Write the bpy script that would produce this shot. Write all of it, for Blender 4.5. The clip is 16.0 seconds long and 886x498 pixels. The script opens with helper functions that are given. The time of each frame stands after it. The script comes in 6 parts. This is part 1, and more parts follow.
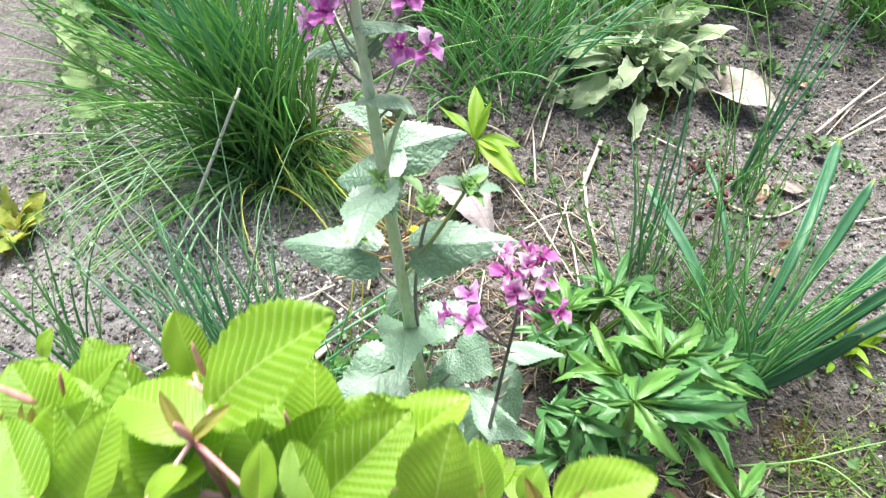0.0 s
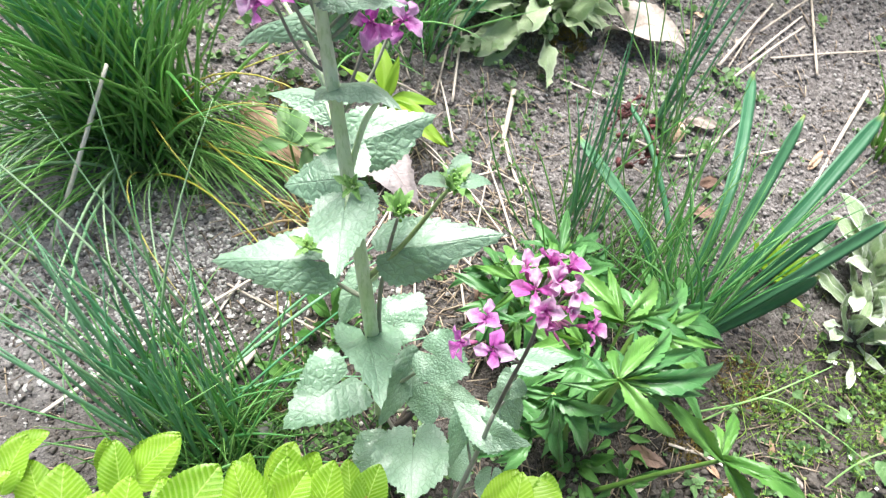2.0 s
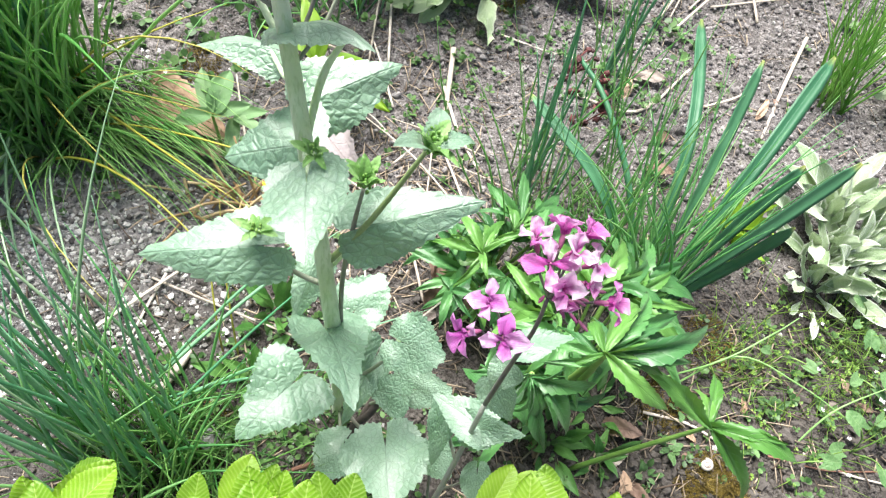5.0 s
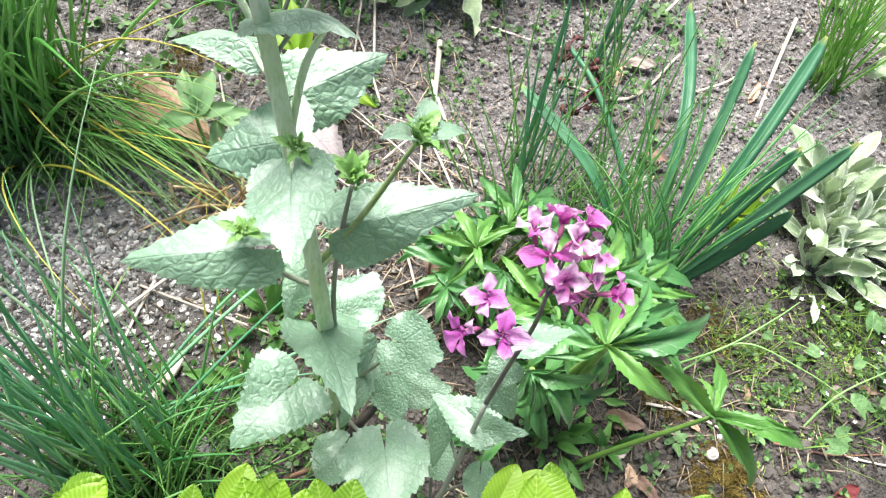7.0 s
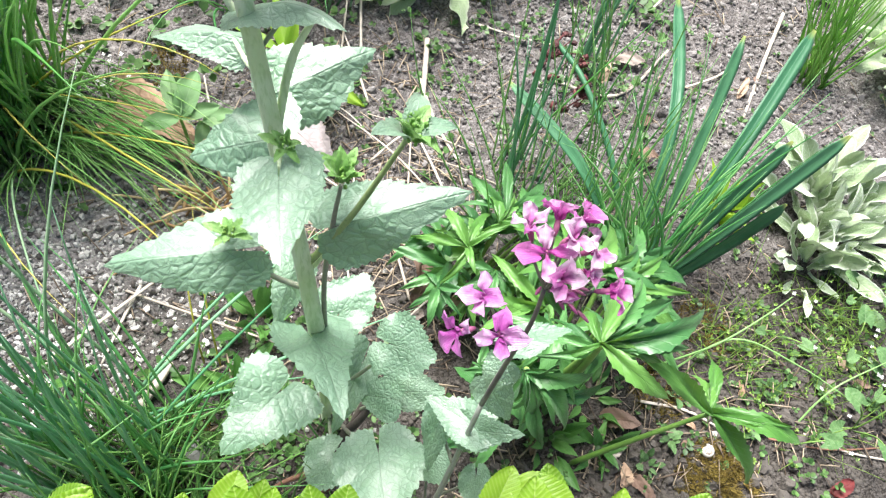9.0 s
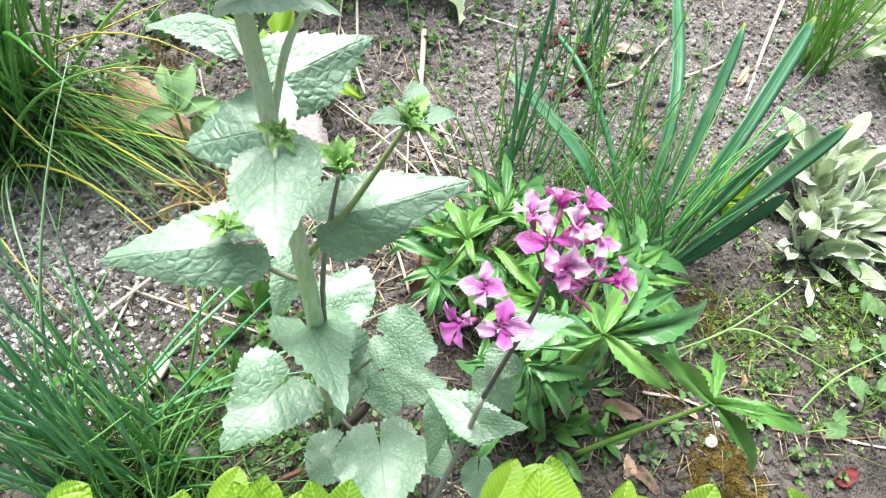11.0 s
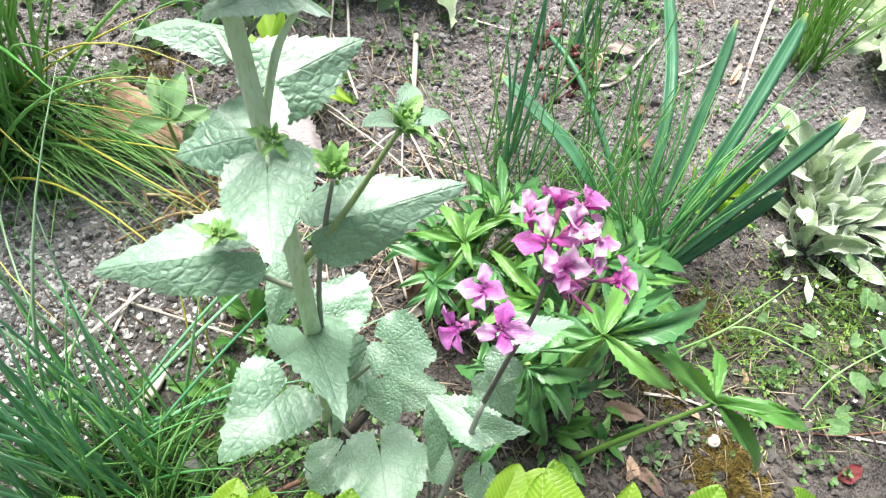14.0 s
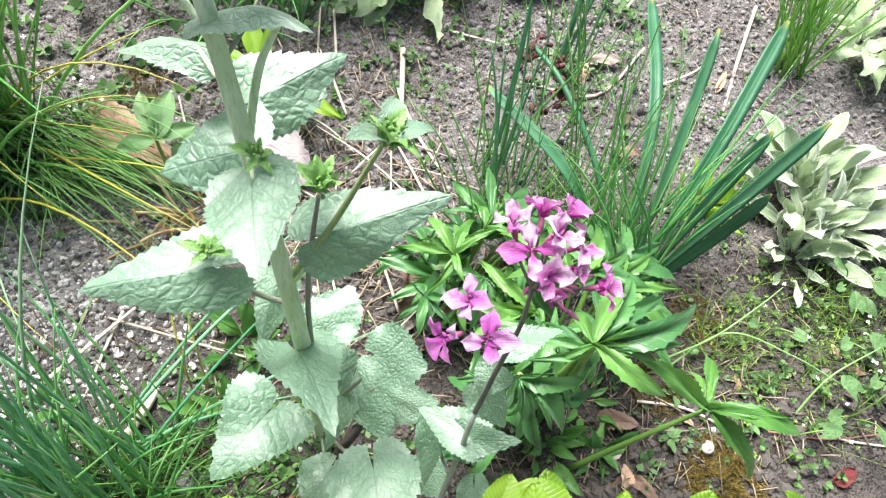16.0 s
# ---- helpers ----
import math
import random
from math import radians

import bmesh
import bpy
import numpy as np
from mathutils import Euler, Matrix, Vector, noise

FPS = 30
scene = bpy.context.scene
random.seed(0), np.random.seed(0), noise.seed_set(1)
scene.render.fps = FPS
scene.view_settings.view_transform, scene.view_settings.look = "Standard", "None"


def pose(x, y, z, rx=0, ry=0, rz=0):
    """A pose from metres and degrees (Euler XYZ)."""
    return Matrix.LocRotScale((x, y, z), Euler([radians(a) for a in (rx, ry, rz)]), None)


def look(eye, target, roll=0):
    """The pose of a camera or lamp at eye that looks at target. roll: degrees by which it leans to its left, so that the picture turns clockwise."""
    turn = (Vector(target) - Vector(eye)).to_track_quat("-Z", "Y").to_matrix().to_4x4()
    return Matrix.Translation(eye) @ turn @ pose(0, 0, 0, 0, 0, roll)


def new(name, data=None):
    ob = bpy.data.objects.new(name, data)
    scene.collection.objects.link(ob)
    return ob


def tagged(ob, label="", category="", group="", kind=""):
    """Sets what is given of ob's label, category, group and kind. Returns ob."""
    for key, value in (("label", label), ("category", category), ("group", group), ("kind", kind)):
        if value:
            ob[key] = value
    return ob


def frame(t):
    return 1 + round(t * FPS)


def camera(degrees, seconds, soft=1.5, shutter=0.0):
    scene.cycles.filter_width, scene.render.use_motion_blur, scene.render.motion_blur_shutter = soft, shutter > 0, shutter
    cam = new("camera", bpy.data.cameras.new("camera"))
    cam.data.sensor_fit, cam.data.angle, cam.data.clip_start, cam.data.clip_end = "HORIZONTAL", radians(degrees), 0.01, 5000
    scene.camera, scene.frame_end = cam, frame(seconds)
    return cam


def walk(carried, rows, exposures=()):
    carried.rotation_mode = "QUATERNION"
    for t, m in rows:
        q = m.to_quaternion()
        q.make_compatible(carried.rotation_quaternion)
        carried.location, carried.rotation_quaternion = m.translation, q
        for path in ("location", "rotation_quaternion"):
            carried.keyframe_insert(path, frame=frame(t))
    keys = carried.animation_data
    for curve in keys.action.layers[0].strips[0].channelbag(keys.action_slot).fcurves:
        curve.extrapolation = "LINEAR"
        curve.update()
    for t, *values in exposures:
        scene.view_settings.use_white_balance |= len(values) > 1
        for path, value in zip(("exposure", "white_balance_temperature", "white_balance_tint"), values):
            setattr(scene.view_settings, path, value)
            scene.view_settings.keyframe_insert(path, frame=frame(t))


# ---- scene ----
cam = camera(64.77, 16.0, 1.25, 0.5)
PATH = [
    (0, (0.0354, 0.0753, 0.7583), (-0.1166, 1.1130, -0.9447), -4.6),
    (0.5, (0.0275, 0.1109, 0.7455), (-0.1226, 1.1341, -0.9664), -5.9),
    (1, (0.0033, 0.1328, 0.7298), (-0.0334, 1.0986, -1.0211), -1.5),
    (1.5, (-0.0224, 0.1273, 0.7354), (0.1233, 1.0376, -1.0394), 6.7),
    (2, (-0.0372, 0.1472, 0.7186), (0.1922, 1.0204, -1.0660), 9.2),
    (2.5, (-0.0490, 0.1559, 0.7041), (0.2752, 0.9631, -1.0968), 14.1),
    (3, (-0.0550, 0.1619, 0.6942), (0.3058, 0.9714, -1.0987), 15.5),
    (3.5, (-0.0564, 0.1701, 0.6851), (0.3513, 0.9688, -1.1026), 17.4),
    (4, (-0.0588, 0.1733, 0.6760), (0.3645, 0.9589, -1.1139), 18.4),
    (6.5, (-0.0555, 0.1828, 0.6517), (0.4014, 0.9373, -1.1433), 18.6),
    (7, (-0.0553, 0.1824, 0.6503), (0.3989, 0.9373, -1.1452), 18.1),
    (7.5, (-0.0569, 0.1811, 0.6495), (0.4036, 0.9367, -1.1441), 18.3),
    (8, (-0.0564, 0.1817, 0.6482), (0.4157, 0.9368, -1.1426), 18.5),
    (8.5, (-0.0556, 0.1840, 0.6461), (0.4226, 0.9376, -1.1437), 18.7),
    (9, (-0.0553, 0.1848, 0.6427), (0.4291, 0.9339, -1.1474), 18.9),
    (11.5, (-0.0549, 0.1860, 0.6366), (0.4263, 0.9129, -1.1634), 18.7),
    (12, (-0.0549, 0.1866, 0.6355), (0.4218, 0.9062, -1.1687), 18.6),
    (12.5, (-0.0555, 0.1872, 0.6345), (0.4217, 0.9008, -1.1719), 18.9),
    (13, (-0.0562, 0.1873, 0.6331), (0.4276, 0.8992, -1.1722), 19.2),
    (13.5, (-0.0557, 0.1875, 0.6322), (0.4357, 0.9123, -1.1659), 18.7),
    (14, (-0.0542, 0.1865, 0.6331), (0.4425, 0.9295, -1.1561), 17.8),
    (14.5, (-0.0548, 0.1863, 0.6334), (0.4496, 0.9347, -1.1515), 17.7),
    (15, (-0.0537, 0.1852, 0.6337), (0.4588, 0.9437, -1.1444), 17.2),
    (15.5, (-0.0522, 0.1838, 0.6340), (0.4678, 0.9505, -1.1385), 17.1),
    (16, (-0.0517, 0.1845, 0.6344), (0.4705, 0.9534, -1.1366), 17.0),
]
walk(cam, [(t, look(eye, target, roll)) for t, eye, target, roll in PATH])

# ---- light ----
SUN_EL, SUN_AZ = 61.0, 8.0          # height, and bearing from +y towards -x
world = bpy.data.worlds.new("sky")
scene.world = world
world.use_nodes = True
wn = world.node_tree
sky = wn.nodes.new("ShaderNodeTexSky")
sky.sky_type, sky.sun_disc = "NISHITA", False
sky.sun_elevation, sky.sun_rotation = radians(SUN_EL), radians(-SUN_AZ)
sky.air_density, sky.dust_density = 1.0, 4.0
wn.links.new(sky.outputs[0], wn.nodes["Background"].inputs[0])
wn.nodes["Background"].inputs[1].default_value = 0.088
sun = new("sun", bpy.data.lights.new("sun", "SUN"))
sun.data.energy, sun.data.angle, sun.data.color = 6.25, radians(37), (0.98, 0.965, 0.945)
sun_way = Vector((-math.sin(radians(SUN_AZ)) * math.cos(radians(SUN_EL)), math.cos(radians(SUN_AZ)) * math.cos(radians(SUN_EL)), math.sin(radians(SUN_EL))))
sun.matrix_world = look(sun_way * 20, (0, 0, 0))
scene.view_settings.exposure = 0.94

# ---- materials ----


class Nodes:
    """A material's node tree, with short calls for the nodes used here."""

    def __init__(self, name):
        self.mat = bpy.data.materials.new(name)
        self.mat.use_nodes = True
        self.tree = self.mat.node_tree
        self.bsdf = self.tree.nodes["Principled BSDF"]
        self.out = self.tree.nodes["Material Output"]

    def put(self, socket, value):
        if isinstance(value, bpy.types.NodeSocket):
            self.tree.links.new(value, socket)
        else:
            socket.default_value = (*value, 1.0) if isinstance(value, tuple) and len(value) == 3 and socket.type == "RGBA" else value

    def math(self, op, a, b=0.0):
        n = self.tree.nodes.new("ShaderNodeMath")
        n.operation = op
        self.put(n.inputs[0], a)
        self.put(n.inputs[1], b)
        return n.outputs[0]

    def ramp(self, x, a, b, lo=0.0, hi=1.0):
        n = self.tree.nodes.new("ShaderNodeMapRange")
        n.interpolation_type = "SMOOTHSTEP"
        for s, v in zip(n.inputs, (x, a, b, lo, hi)):
            self.put(s, v)
        return n.outputs[0]

    def mix(self, f, a, b, kind="MIX"):
        n = self.tree.nodes.new("ShaderNodeMix")
        n.data_type, n.blend_type = "RGBA", kind
        self.put(n.inputs[0], f)
        self.put(n.inputs[6], a)
        self.put(n.inputs[7], b)
        return n.outputs[2]

    def place(self):
        return self.tree.nodes.new("ShaderNodeNewGeometry").outputs["Position"]

    def noise(self, scale, detail=3.0, rough=0.6, at=None):
        n = self.tree.nodes.new("ShaderNodeTexNoise")
        self.put(n.inputs["Vector"], at or self.place())
        n.inputs["Scale"].default_value, n.inputs["Detail"].default_value, n.inputs["Roughness"].default_value = scale, detail, rough
        return n.outputs["Fac"]

    def cells(self, scale, feature="F1", at=None):
        n = self.tree.nodes.new("ShaderNodeTexVoronoi")
        n.feature = feature
        self.put(n.inputs["Vector"], at or self.place())
        n.inputs["Scale"].default_value = scale
        return n.outputs["Distance"]

    def bump(self, height, strength=0.5, distance=0.001):
        n = self.tree.nodes.new("ShaderNodeBump")
        n.inputs["Strength"].default_value, n.inputs["Distance"].default_value = strength, distance
        self.put(n.inputs["Height"], height)
        self.put(self.bsdf.inputs["Normal"], n.outputs[0])
        return n.outputs[0]

    def chance(self, joined=False):
        if joined:
            return self.tree.nodes.new("ShaderNodeNewGeometry").outputs["Random Per Island"]
        return self.tree.nodes.new("ShaderNodeObjectInfo").outputs["Random"]

    def uv(self):
        n = self.tree.nodes.new("ShaderNodeSeparateXYZ")
        self.tree.links.new(self.tree.nodes.new("ShaderNodeUVMap").outputs[0], n.inputs[0])
        return n.outputs[0], self.math("ABSOLUTE", self.math("SUBTRACT", self.math("MULTIPLY", n.outputs[1], 2.0), 1.0))

    def thin(self, colour, share):
        """Lets part of the light through, as a leaf or petal does."""
        t = self.tree.nodes.new("ShaderNodeBsdfTranslucent")
        self.put(t.inputs[0], colour)
        m = self.tree.nodes.new("ShaderNodeMixShader")
        m.inputs[0].default_value = share
        self.tree.links.new(self.bsdf.outputs[0], m.inputs[1])
        self.tree.links.new(t.outputs[0], m.inputs[2])
        self.tree.links.new(m.outputs[0], self.out.inputs[0])


def leaf_material(name, dark, light, vein, count=7.0, slope=1.3, width=0.09, rough=0.5, share=0.25, relief=0.6, crinkle=0.0, sheen=0.0, glow=None, joined=False, spec=0.5, rib=0.05, mark=0.6, speck=0.14, gloss=0.0, rim=None, tip=None, bullate=False):
    """A leaf's skin: two greens, midrib and side veins along the blade, fine relief."""
    n = Nodes(name)
    u, s = n.uv()
    wave = n.math("PINGPONG", n.math("SUBTRACT", n.math("MULTIPLY", u, count), n.math("MULTIPLY", s, slope)), 0.5)
    side = n.ramp(wave, 0.0, width, 1.0, 0.0)
    mid = n.ramp(s, 0.0, rib, 1.0, 0.0)
    veins = n.math("MAXIMUM", n.math("MULTIPLY", side, 0.55), mid)
    tone = n.math("ADD", n.math("MULTIPLY", n.noise(45.0), 0.7), n.math("MULTIPLY", n.chance(joined), 0.5))
    skin = n.mix(n.ramp(tone, 0.3, 0.9), dark, light)
    spots = n.ramp(n.noise(330.0, 2.0), 0.62, 0.75)
    skin = n.mix(n.math("MULTIPLY", spots, speck), skin, vein)
    colour = n.mix(n.math("MULTIPLY", veins, mark), skin, vein)
    if bullate:
        spread = n.tree.nodes.new("ShaderNodeVectorMath")
        spread.operation = "MULTIPLY_ADD"
        n.put(spread.inputs[0], n.tree.nodes.new("ShaderNodeUVMap").outputs[0])
        spread.inputs[1].default_value = (8.5, 11.0, 1.0)
        ripple = n.tree.nodes.new("ShaderNodeTexNoise")
        ripple.inputs["Scale"].default_value = 120.0
        n.put(ripple.inputs["Vector"], n.place())
        own = n.mix(0.62, ripple.outputs["Color"], n.chance(), "ADD")
        n.put(spread.inputs[2], own)
        edge = n.cells(1.0, "DISTANCE_TO_EDGE", spread.outputs[0])
        net_line = n.ramp(edge, 0.0, 0.085, 1.0, 0.0)
        small = n.ramp(n.cells(2.6, "DISTANCE_TO_EDGE", spread.outputs[0]), 0.0, 0.09, 1.0, 0.0)
        lines = n.math("MAXIMUM", n.math("MULTIPLY", net_line, 0.5), n.math("MAXIMUM", n.math("MULTIPLY", small, 0.2), n.math("MULTIPLY", veins, 0.75)))
        # veins and net drawn dark, with the shade of their grooves in the colour
        colour = n.mix(lines, colour, tuple(c * 0.5 for c in dark))
        cushion = n.math("ADD", n.ramp(edge, 0.0, 0.3), n.math("MULTIPLY", small, -0.25))
    if rim:
        colour = n.mix(n.ramp(n.math("ADD", s, n.math("MULTIPLY", n.noise(90.0), 0.16)), 0.86, 1.0, 0.0, 0.85), colour, rim)
    if tip:
        colour = n.mix(n.ramp(n.math("ADD", u, n.math("MULTIPLY", n.noise(60.0), 0.06)), 0.985, 1.04), colour, tip)
    n.put(n.bsdf.inputs["Base Color"], colour)
    n.put(n.bsdf.inputs["Roughness"], n.ramp(n.noise(120.0), 0.2, 0.8, rough - 0.08, rough + 0.1))
    n.bsdf.inputs["Specular IOR Level"].default_value = spec
    if gloss:
        n.bsdf.inputs["Coat Weight"].default_value, n.bsdf.inputs["Coat Roughness"].default_value = gloss, 0.36
    if sheen:
        n.bsdf.inputs["Sheen Weight"].default_value = sheen
        n.bsdf.inputs["Sheen Roughness"].default_value = 0.4
    high = n.math("MULTIPLY", veins, -0.8)
    if bullate:
        high = n.math("ADD", high, n.math("MULTIPLY", cushion, 1.3))
    elif crinkle:
        net = n.ramp(n.cells(crinkle, "DISTANCE_TO_EDGE"), 0.0, 0.3)
        high = n.math("ADD", high, n.math("ADD", n.math("MULTIPLY", net, 0.45), n.math("MULTIPLY", n.noise(150.0, 3.0, 0.6), 1.2)))
        colour = n.mix(n.math("MULTIPLY", n.math("SUBTRACT", 1.0, net), 0.16), colour, vein)
        n.put(n.bsdf.inputs["Base Color"], colour)
    high = n.math("ADD", high, n.math("MULTIPLY", n.noise(260.0), 0.4))
    n.bump(high, relief, 0.0012)
    n.thin(glow or light, share)
    return n.mat


def plain_material(name, a, b, scale=60.0, rough=0.7, relief=0.4, distance=0.001, joined=False, vary=0.5, share=0.0, fine=400.0, humus_shade=None, speck=0.35):
    n = Nodes(name)
    tone = n.math("ADD", n.math("MULTIPLY", n.noise(scale), 1.0 - vary * 0.5), n.math("MULTIPLY", n.chance(joined), vary))
    skin = n.mix(n.ramp(tone, 0.3, 0.95), a, b)
    skin = n.mix(n.math("MULTIPLY", n.ramp(n.noise(fine, 3.0), 0.5, 0.7), speck), skin, tuple(c * 0.55 for c in a))
    if humus_shade:
        skin = n.mix(humus_and_shade(n), skin, humus_shade)
    n.put(n.bsdf.inputs["Base Color"], skin)
    n.bsdf.inputs["Roughness"].default_value = rough
    n.bump(n.math("ADD", n.noise(scale * 4), n.math("MULTIPLY", n.noise(fine), 0.6)), relief, distance)
    if share:
        n.thin(b, share)
    return n.mat


def humus_and_shade(n):
    """Where the soil darkens round hellebore and hedge: dark earth plus painted shade."""
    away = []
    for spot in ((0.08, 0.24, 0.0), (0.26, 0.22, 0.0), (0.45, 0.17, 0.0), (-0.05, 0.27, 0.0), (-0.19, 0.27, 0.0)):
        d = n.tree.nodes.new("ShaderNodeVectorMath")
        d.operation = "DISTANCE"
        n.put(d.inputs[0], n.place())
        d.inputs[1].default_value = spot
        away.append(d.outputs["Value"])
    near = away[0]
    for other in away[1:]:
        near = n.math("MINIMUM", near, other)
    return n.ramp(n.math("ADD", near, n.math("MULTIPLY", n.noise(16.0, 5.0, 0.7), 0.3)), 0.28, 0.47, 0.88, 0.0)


def soil_material():
    n = Nodes("garden_soil")
    broad, crumbs, fine = n.noise(7.0, 4.0), n.noise(150.0, 2.0, 0.6), n.noise(520.0, 2.0, 0.6)
    skin = n.mix(n.ramp(broad, 0.35, 0.65), (0.112, 0.101, 0.097), (0.172, 0.158, 0.152))
    skin = n.mix(n.ramp(crumbs, 0.48, 0.6, 0.0, 0.85), skin, (0.25, 0.232, 0.225))
    skin = n.mix(n.ramp(fine, 0.5, 0.6, 0.0, 0.85), skin, (0.055, 0.048, 0.044))
    grit = n.math("MULTIPLY", n.ramp(n.cells(230.0), 0.0, 0.2, 1.0, 0.0), n.ramp(n.noise(33.0), 0.5, 0.62))
    skin = n.mix(grit, skin, (0.55, 0.52, 0.48))
    mossy = n.math("MULTIPLY", n.ramp(n.noise(11.0, 5.0, 0.7), 0.58, 0.72), 0.35)
    skin = n.mix(mossy, skin, (0.13, 0.15, 0.06))
    spot = n.tree.nodes.new("ShaderNodeVectorMath")
    spot.operation = "DISTANCE"
    n.put(spot.inputs[0], n.place())
    spot.inputs[1].default_value = (-0.31, 0.475, 0.0)
    dry = n.ramp(n.math("ADD", spot.outputs["Value"], n.math("MULTIPLY", n.noise(9.0, 4.0, 0.6), 0.2)), 0.22, 0.42, 0.8, 0.0)
    skin = n.mix(dry, skin, (0.29, 0.28, 0.275))
    # dark soil below the plants; their shade is part of this colour
    skin = n.mix(n.math("MULTIPLY", humus_and_shade(n), 0.95), skin, n.mix(n.ramp(fine, 0.42, 0.58), (0.08, 0.071, 0.062), (0.026, 0.022, 0.018)))
    n.put(n.bsdf.inputs["Base Color"], skin)
    n.bsdf.inputs["Roughness"].default_value = 0.93
    n.bsdf.inputs["Specular IOR Level"].default_value = 0.2
    high = n.math("ADD", n.math("MULTIPLY", crumbs, 1.6), n.math("ADD", n.math("MULTIPLY", fine, 0.8), n.math("MULTIPLY", grit, 0.5)))
    n.bump(high, 0.8, 0.003)
    return n.mat


def petal_material(name, rim, heart, pale):
    n = Nodes(name)
    u, s = n.uv()
    tone = n.mix(n.ramp(u, 0.1, 0.95), heart, rim)
    faded = n.math("ADD", n.math("MULTIPLY", n.chance(), 0.55), n.math("ADD", n.math("MULTIPLY", n.noise(160.0, 2.0), 0.8), n.math("MULTIPLY", u, 0.45)))
    tone = n.mix(n.ramp(faded, 0.8, 1.3), tone, pale)
    lines = n.ramp(n.math("PINGPONG", n.math("MULTIPLY", n.math("ADD", s, n.math("MULTIPLY", n.noise(260.0), 0.12)), 5.0), 0.5), 0.0, 0.22, 0.3, 0.0)
    n.put(n.bsdf.inputs["Base Color"], n.mix(lines, tone, heart))
    n.bsdf.inputs["Roughness"].default_value = 0.55
    n.bsdf.inputs["Sheen Weight"].default_value = 0.3
    n.bump(n.math("ADD", lines, n.math("MULTIPLY", n.noise(320.0), 1.6)), 0.7, 0.0012)
    n.thin(tone, 0.4)
    return n.mat


def stem_material(name, a, b, streak):
    """A waxy stalk with fine streaks along it."""
    n = Nodes(name)
    run = n.tree.nodes.new("ShaderNodeVectorMath")
    run.operation = "MULTIPLY"
    n.put(run.inputs[0], n.place())
    run.inputs[1].default_value = (1.0, 1.0, 0.06)
    long_grain = n.noise(520.0, 3.0, 0.6, run.outputs[0])
    skin = n.mix(n.ramp(n.noise(28.0), 0.35, 0.65), a, b)
    skin = n.mix(n.ramp(long_grain, 0.47, 0.66, 0.0, 0.5), skin, streak)
    n.put(n.bsdf.inputs["Base Color"], skin)
    n.bsdf.inputs["Roughness"].default_value = 0.45
    n.bsdf.inputs["Sheen Weight"].default_value = 0.4
    n.bump(long_grain, 0.7, 0.0012)
    n.thin(b, 0.15)
    return n.mat


SOIL = soil_material()
HONESTY = leaf_material("honesty_leaf", (0.18, 0.325, 0.205), (0.29, 0.44, 0.305), (0.4, 0.54, 0.4), 5.0, 1.9, 0.045, 0.44, 0.2, 0.47, 420.0, 0.3, (0.22, 0.45, 0.15), spec=0.75, rib=0.028, mark=0.1, speck=0.0, gloss=0.9, bullate=True)
HONESTY_YOUNG = leaf_material("young_honesty_leaf", (0.15, 0.33, 0.07), (0.26, 0.46, 0.14), (0.25, 0.42, 0.18), 6.0, 1.5, 0.08, 0.5, 0.25, 0.6, 220.0, 0.2)
HONESTY_STEM = stem_material("honesty_stem", (0.6, 0.75, 0.42), (0.75, 0.86, 0.6), (0.34, 0.52, 0.16))
PURPLE_STEM = plain_material("purple_stalk", (0.2, 0.19, 0.16), (0.31, 0.35, 0.25), 60.0, 0.5, 0.3)
LOW_STEM = plain_material("grey_green_stem", (0.26, 0.27, 0.24), (0.4, 0.43, 0.37), 60.0, 0.5, 0.3)
FLOWER_STEM = plain_material("dusky_flower_stem", (0.09, 0.075, 0.085), (0.2, 0.19, 0.15), 60.0, 0.5, 0.3)
SHOOT_STEM = plain_material("olive_side_shoot", (0.17, 0.25, 0.09), (0.31, 0.4, 0.17), 60.0, 0.5, 0.3)
DARK_STEM = plain_material("dark_old_stem", (0.05, 0.04, 0.04), (0.17, 0.135, 0.12), 90.0, 0.7, 0.7)
PETAL = petal_material("pink_petal", (0.72, 0.2, 0.58), (0.5, 0.05, 0.36), (0.92, 0.7, 0.86))
PETAL_PURPLE = petal_material("magenta_petal", (0.64, 0.17, 0.58), (0.4, 0.035, 0.33), (0.88, 0.56, 0.84))
CALYX = plain_material("purple_calyx", (0.25, 0.05, 0.15), (0.4, 0.14, 0.24), 120.0, 0.6, 0.3)
BUD = plain_material("green_buds", (0.13, 0.28, 0.05), (0.26, 0.42, 0.1), 150.0, 0.55, 0.4)
HELLEBORE = leaf_material("hellebore_leaf", (0.035, 0.135, 0.038), (0.1, 0.265, 0.075), (0.17, 0.34, 0.12), 9.0, 2.0, 0.09, 0.4, 0.16, 0.6, 0.0, 0.1, (0.14, 0.34, 0.06), mark=0.16, gloss=0.2)
HELLEBORE_NEW = leaf_material("fresh_hellebore_leaf", (0.07, 0.205, 0.035), (0.145, 0.325, 0.07), (0.2, 0.38, 0.12), 9.0, 2.0, 0.09, 0.4, 0.22, 0.6, 0.0, 0.1, (0.24, 0.45, 0.06), mark=0.18, gloss=0.2)
LUPIN = leaf_material("bright_new_leaf", (0.19, 0.38, 0.03), (0.31, 0.5, 0.05), (0.36, 0.52, 0.12), 6.0, 1.5, 0.05, 0.5, 0.35, 0.3, 0.0, 0.0, (0.45, 0.65, 0.05))
DUSTY_SHOOT = leaf_material("dusty_new_leaf", (0.17, 0.33, 0.13), (0.29, 0.45, 0.22), (0.36, 0.5, 0.3), 6.0, 1.4, 0.05, 0.6, 0.3, 0.3, spec=0.35)
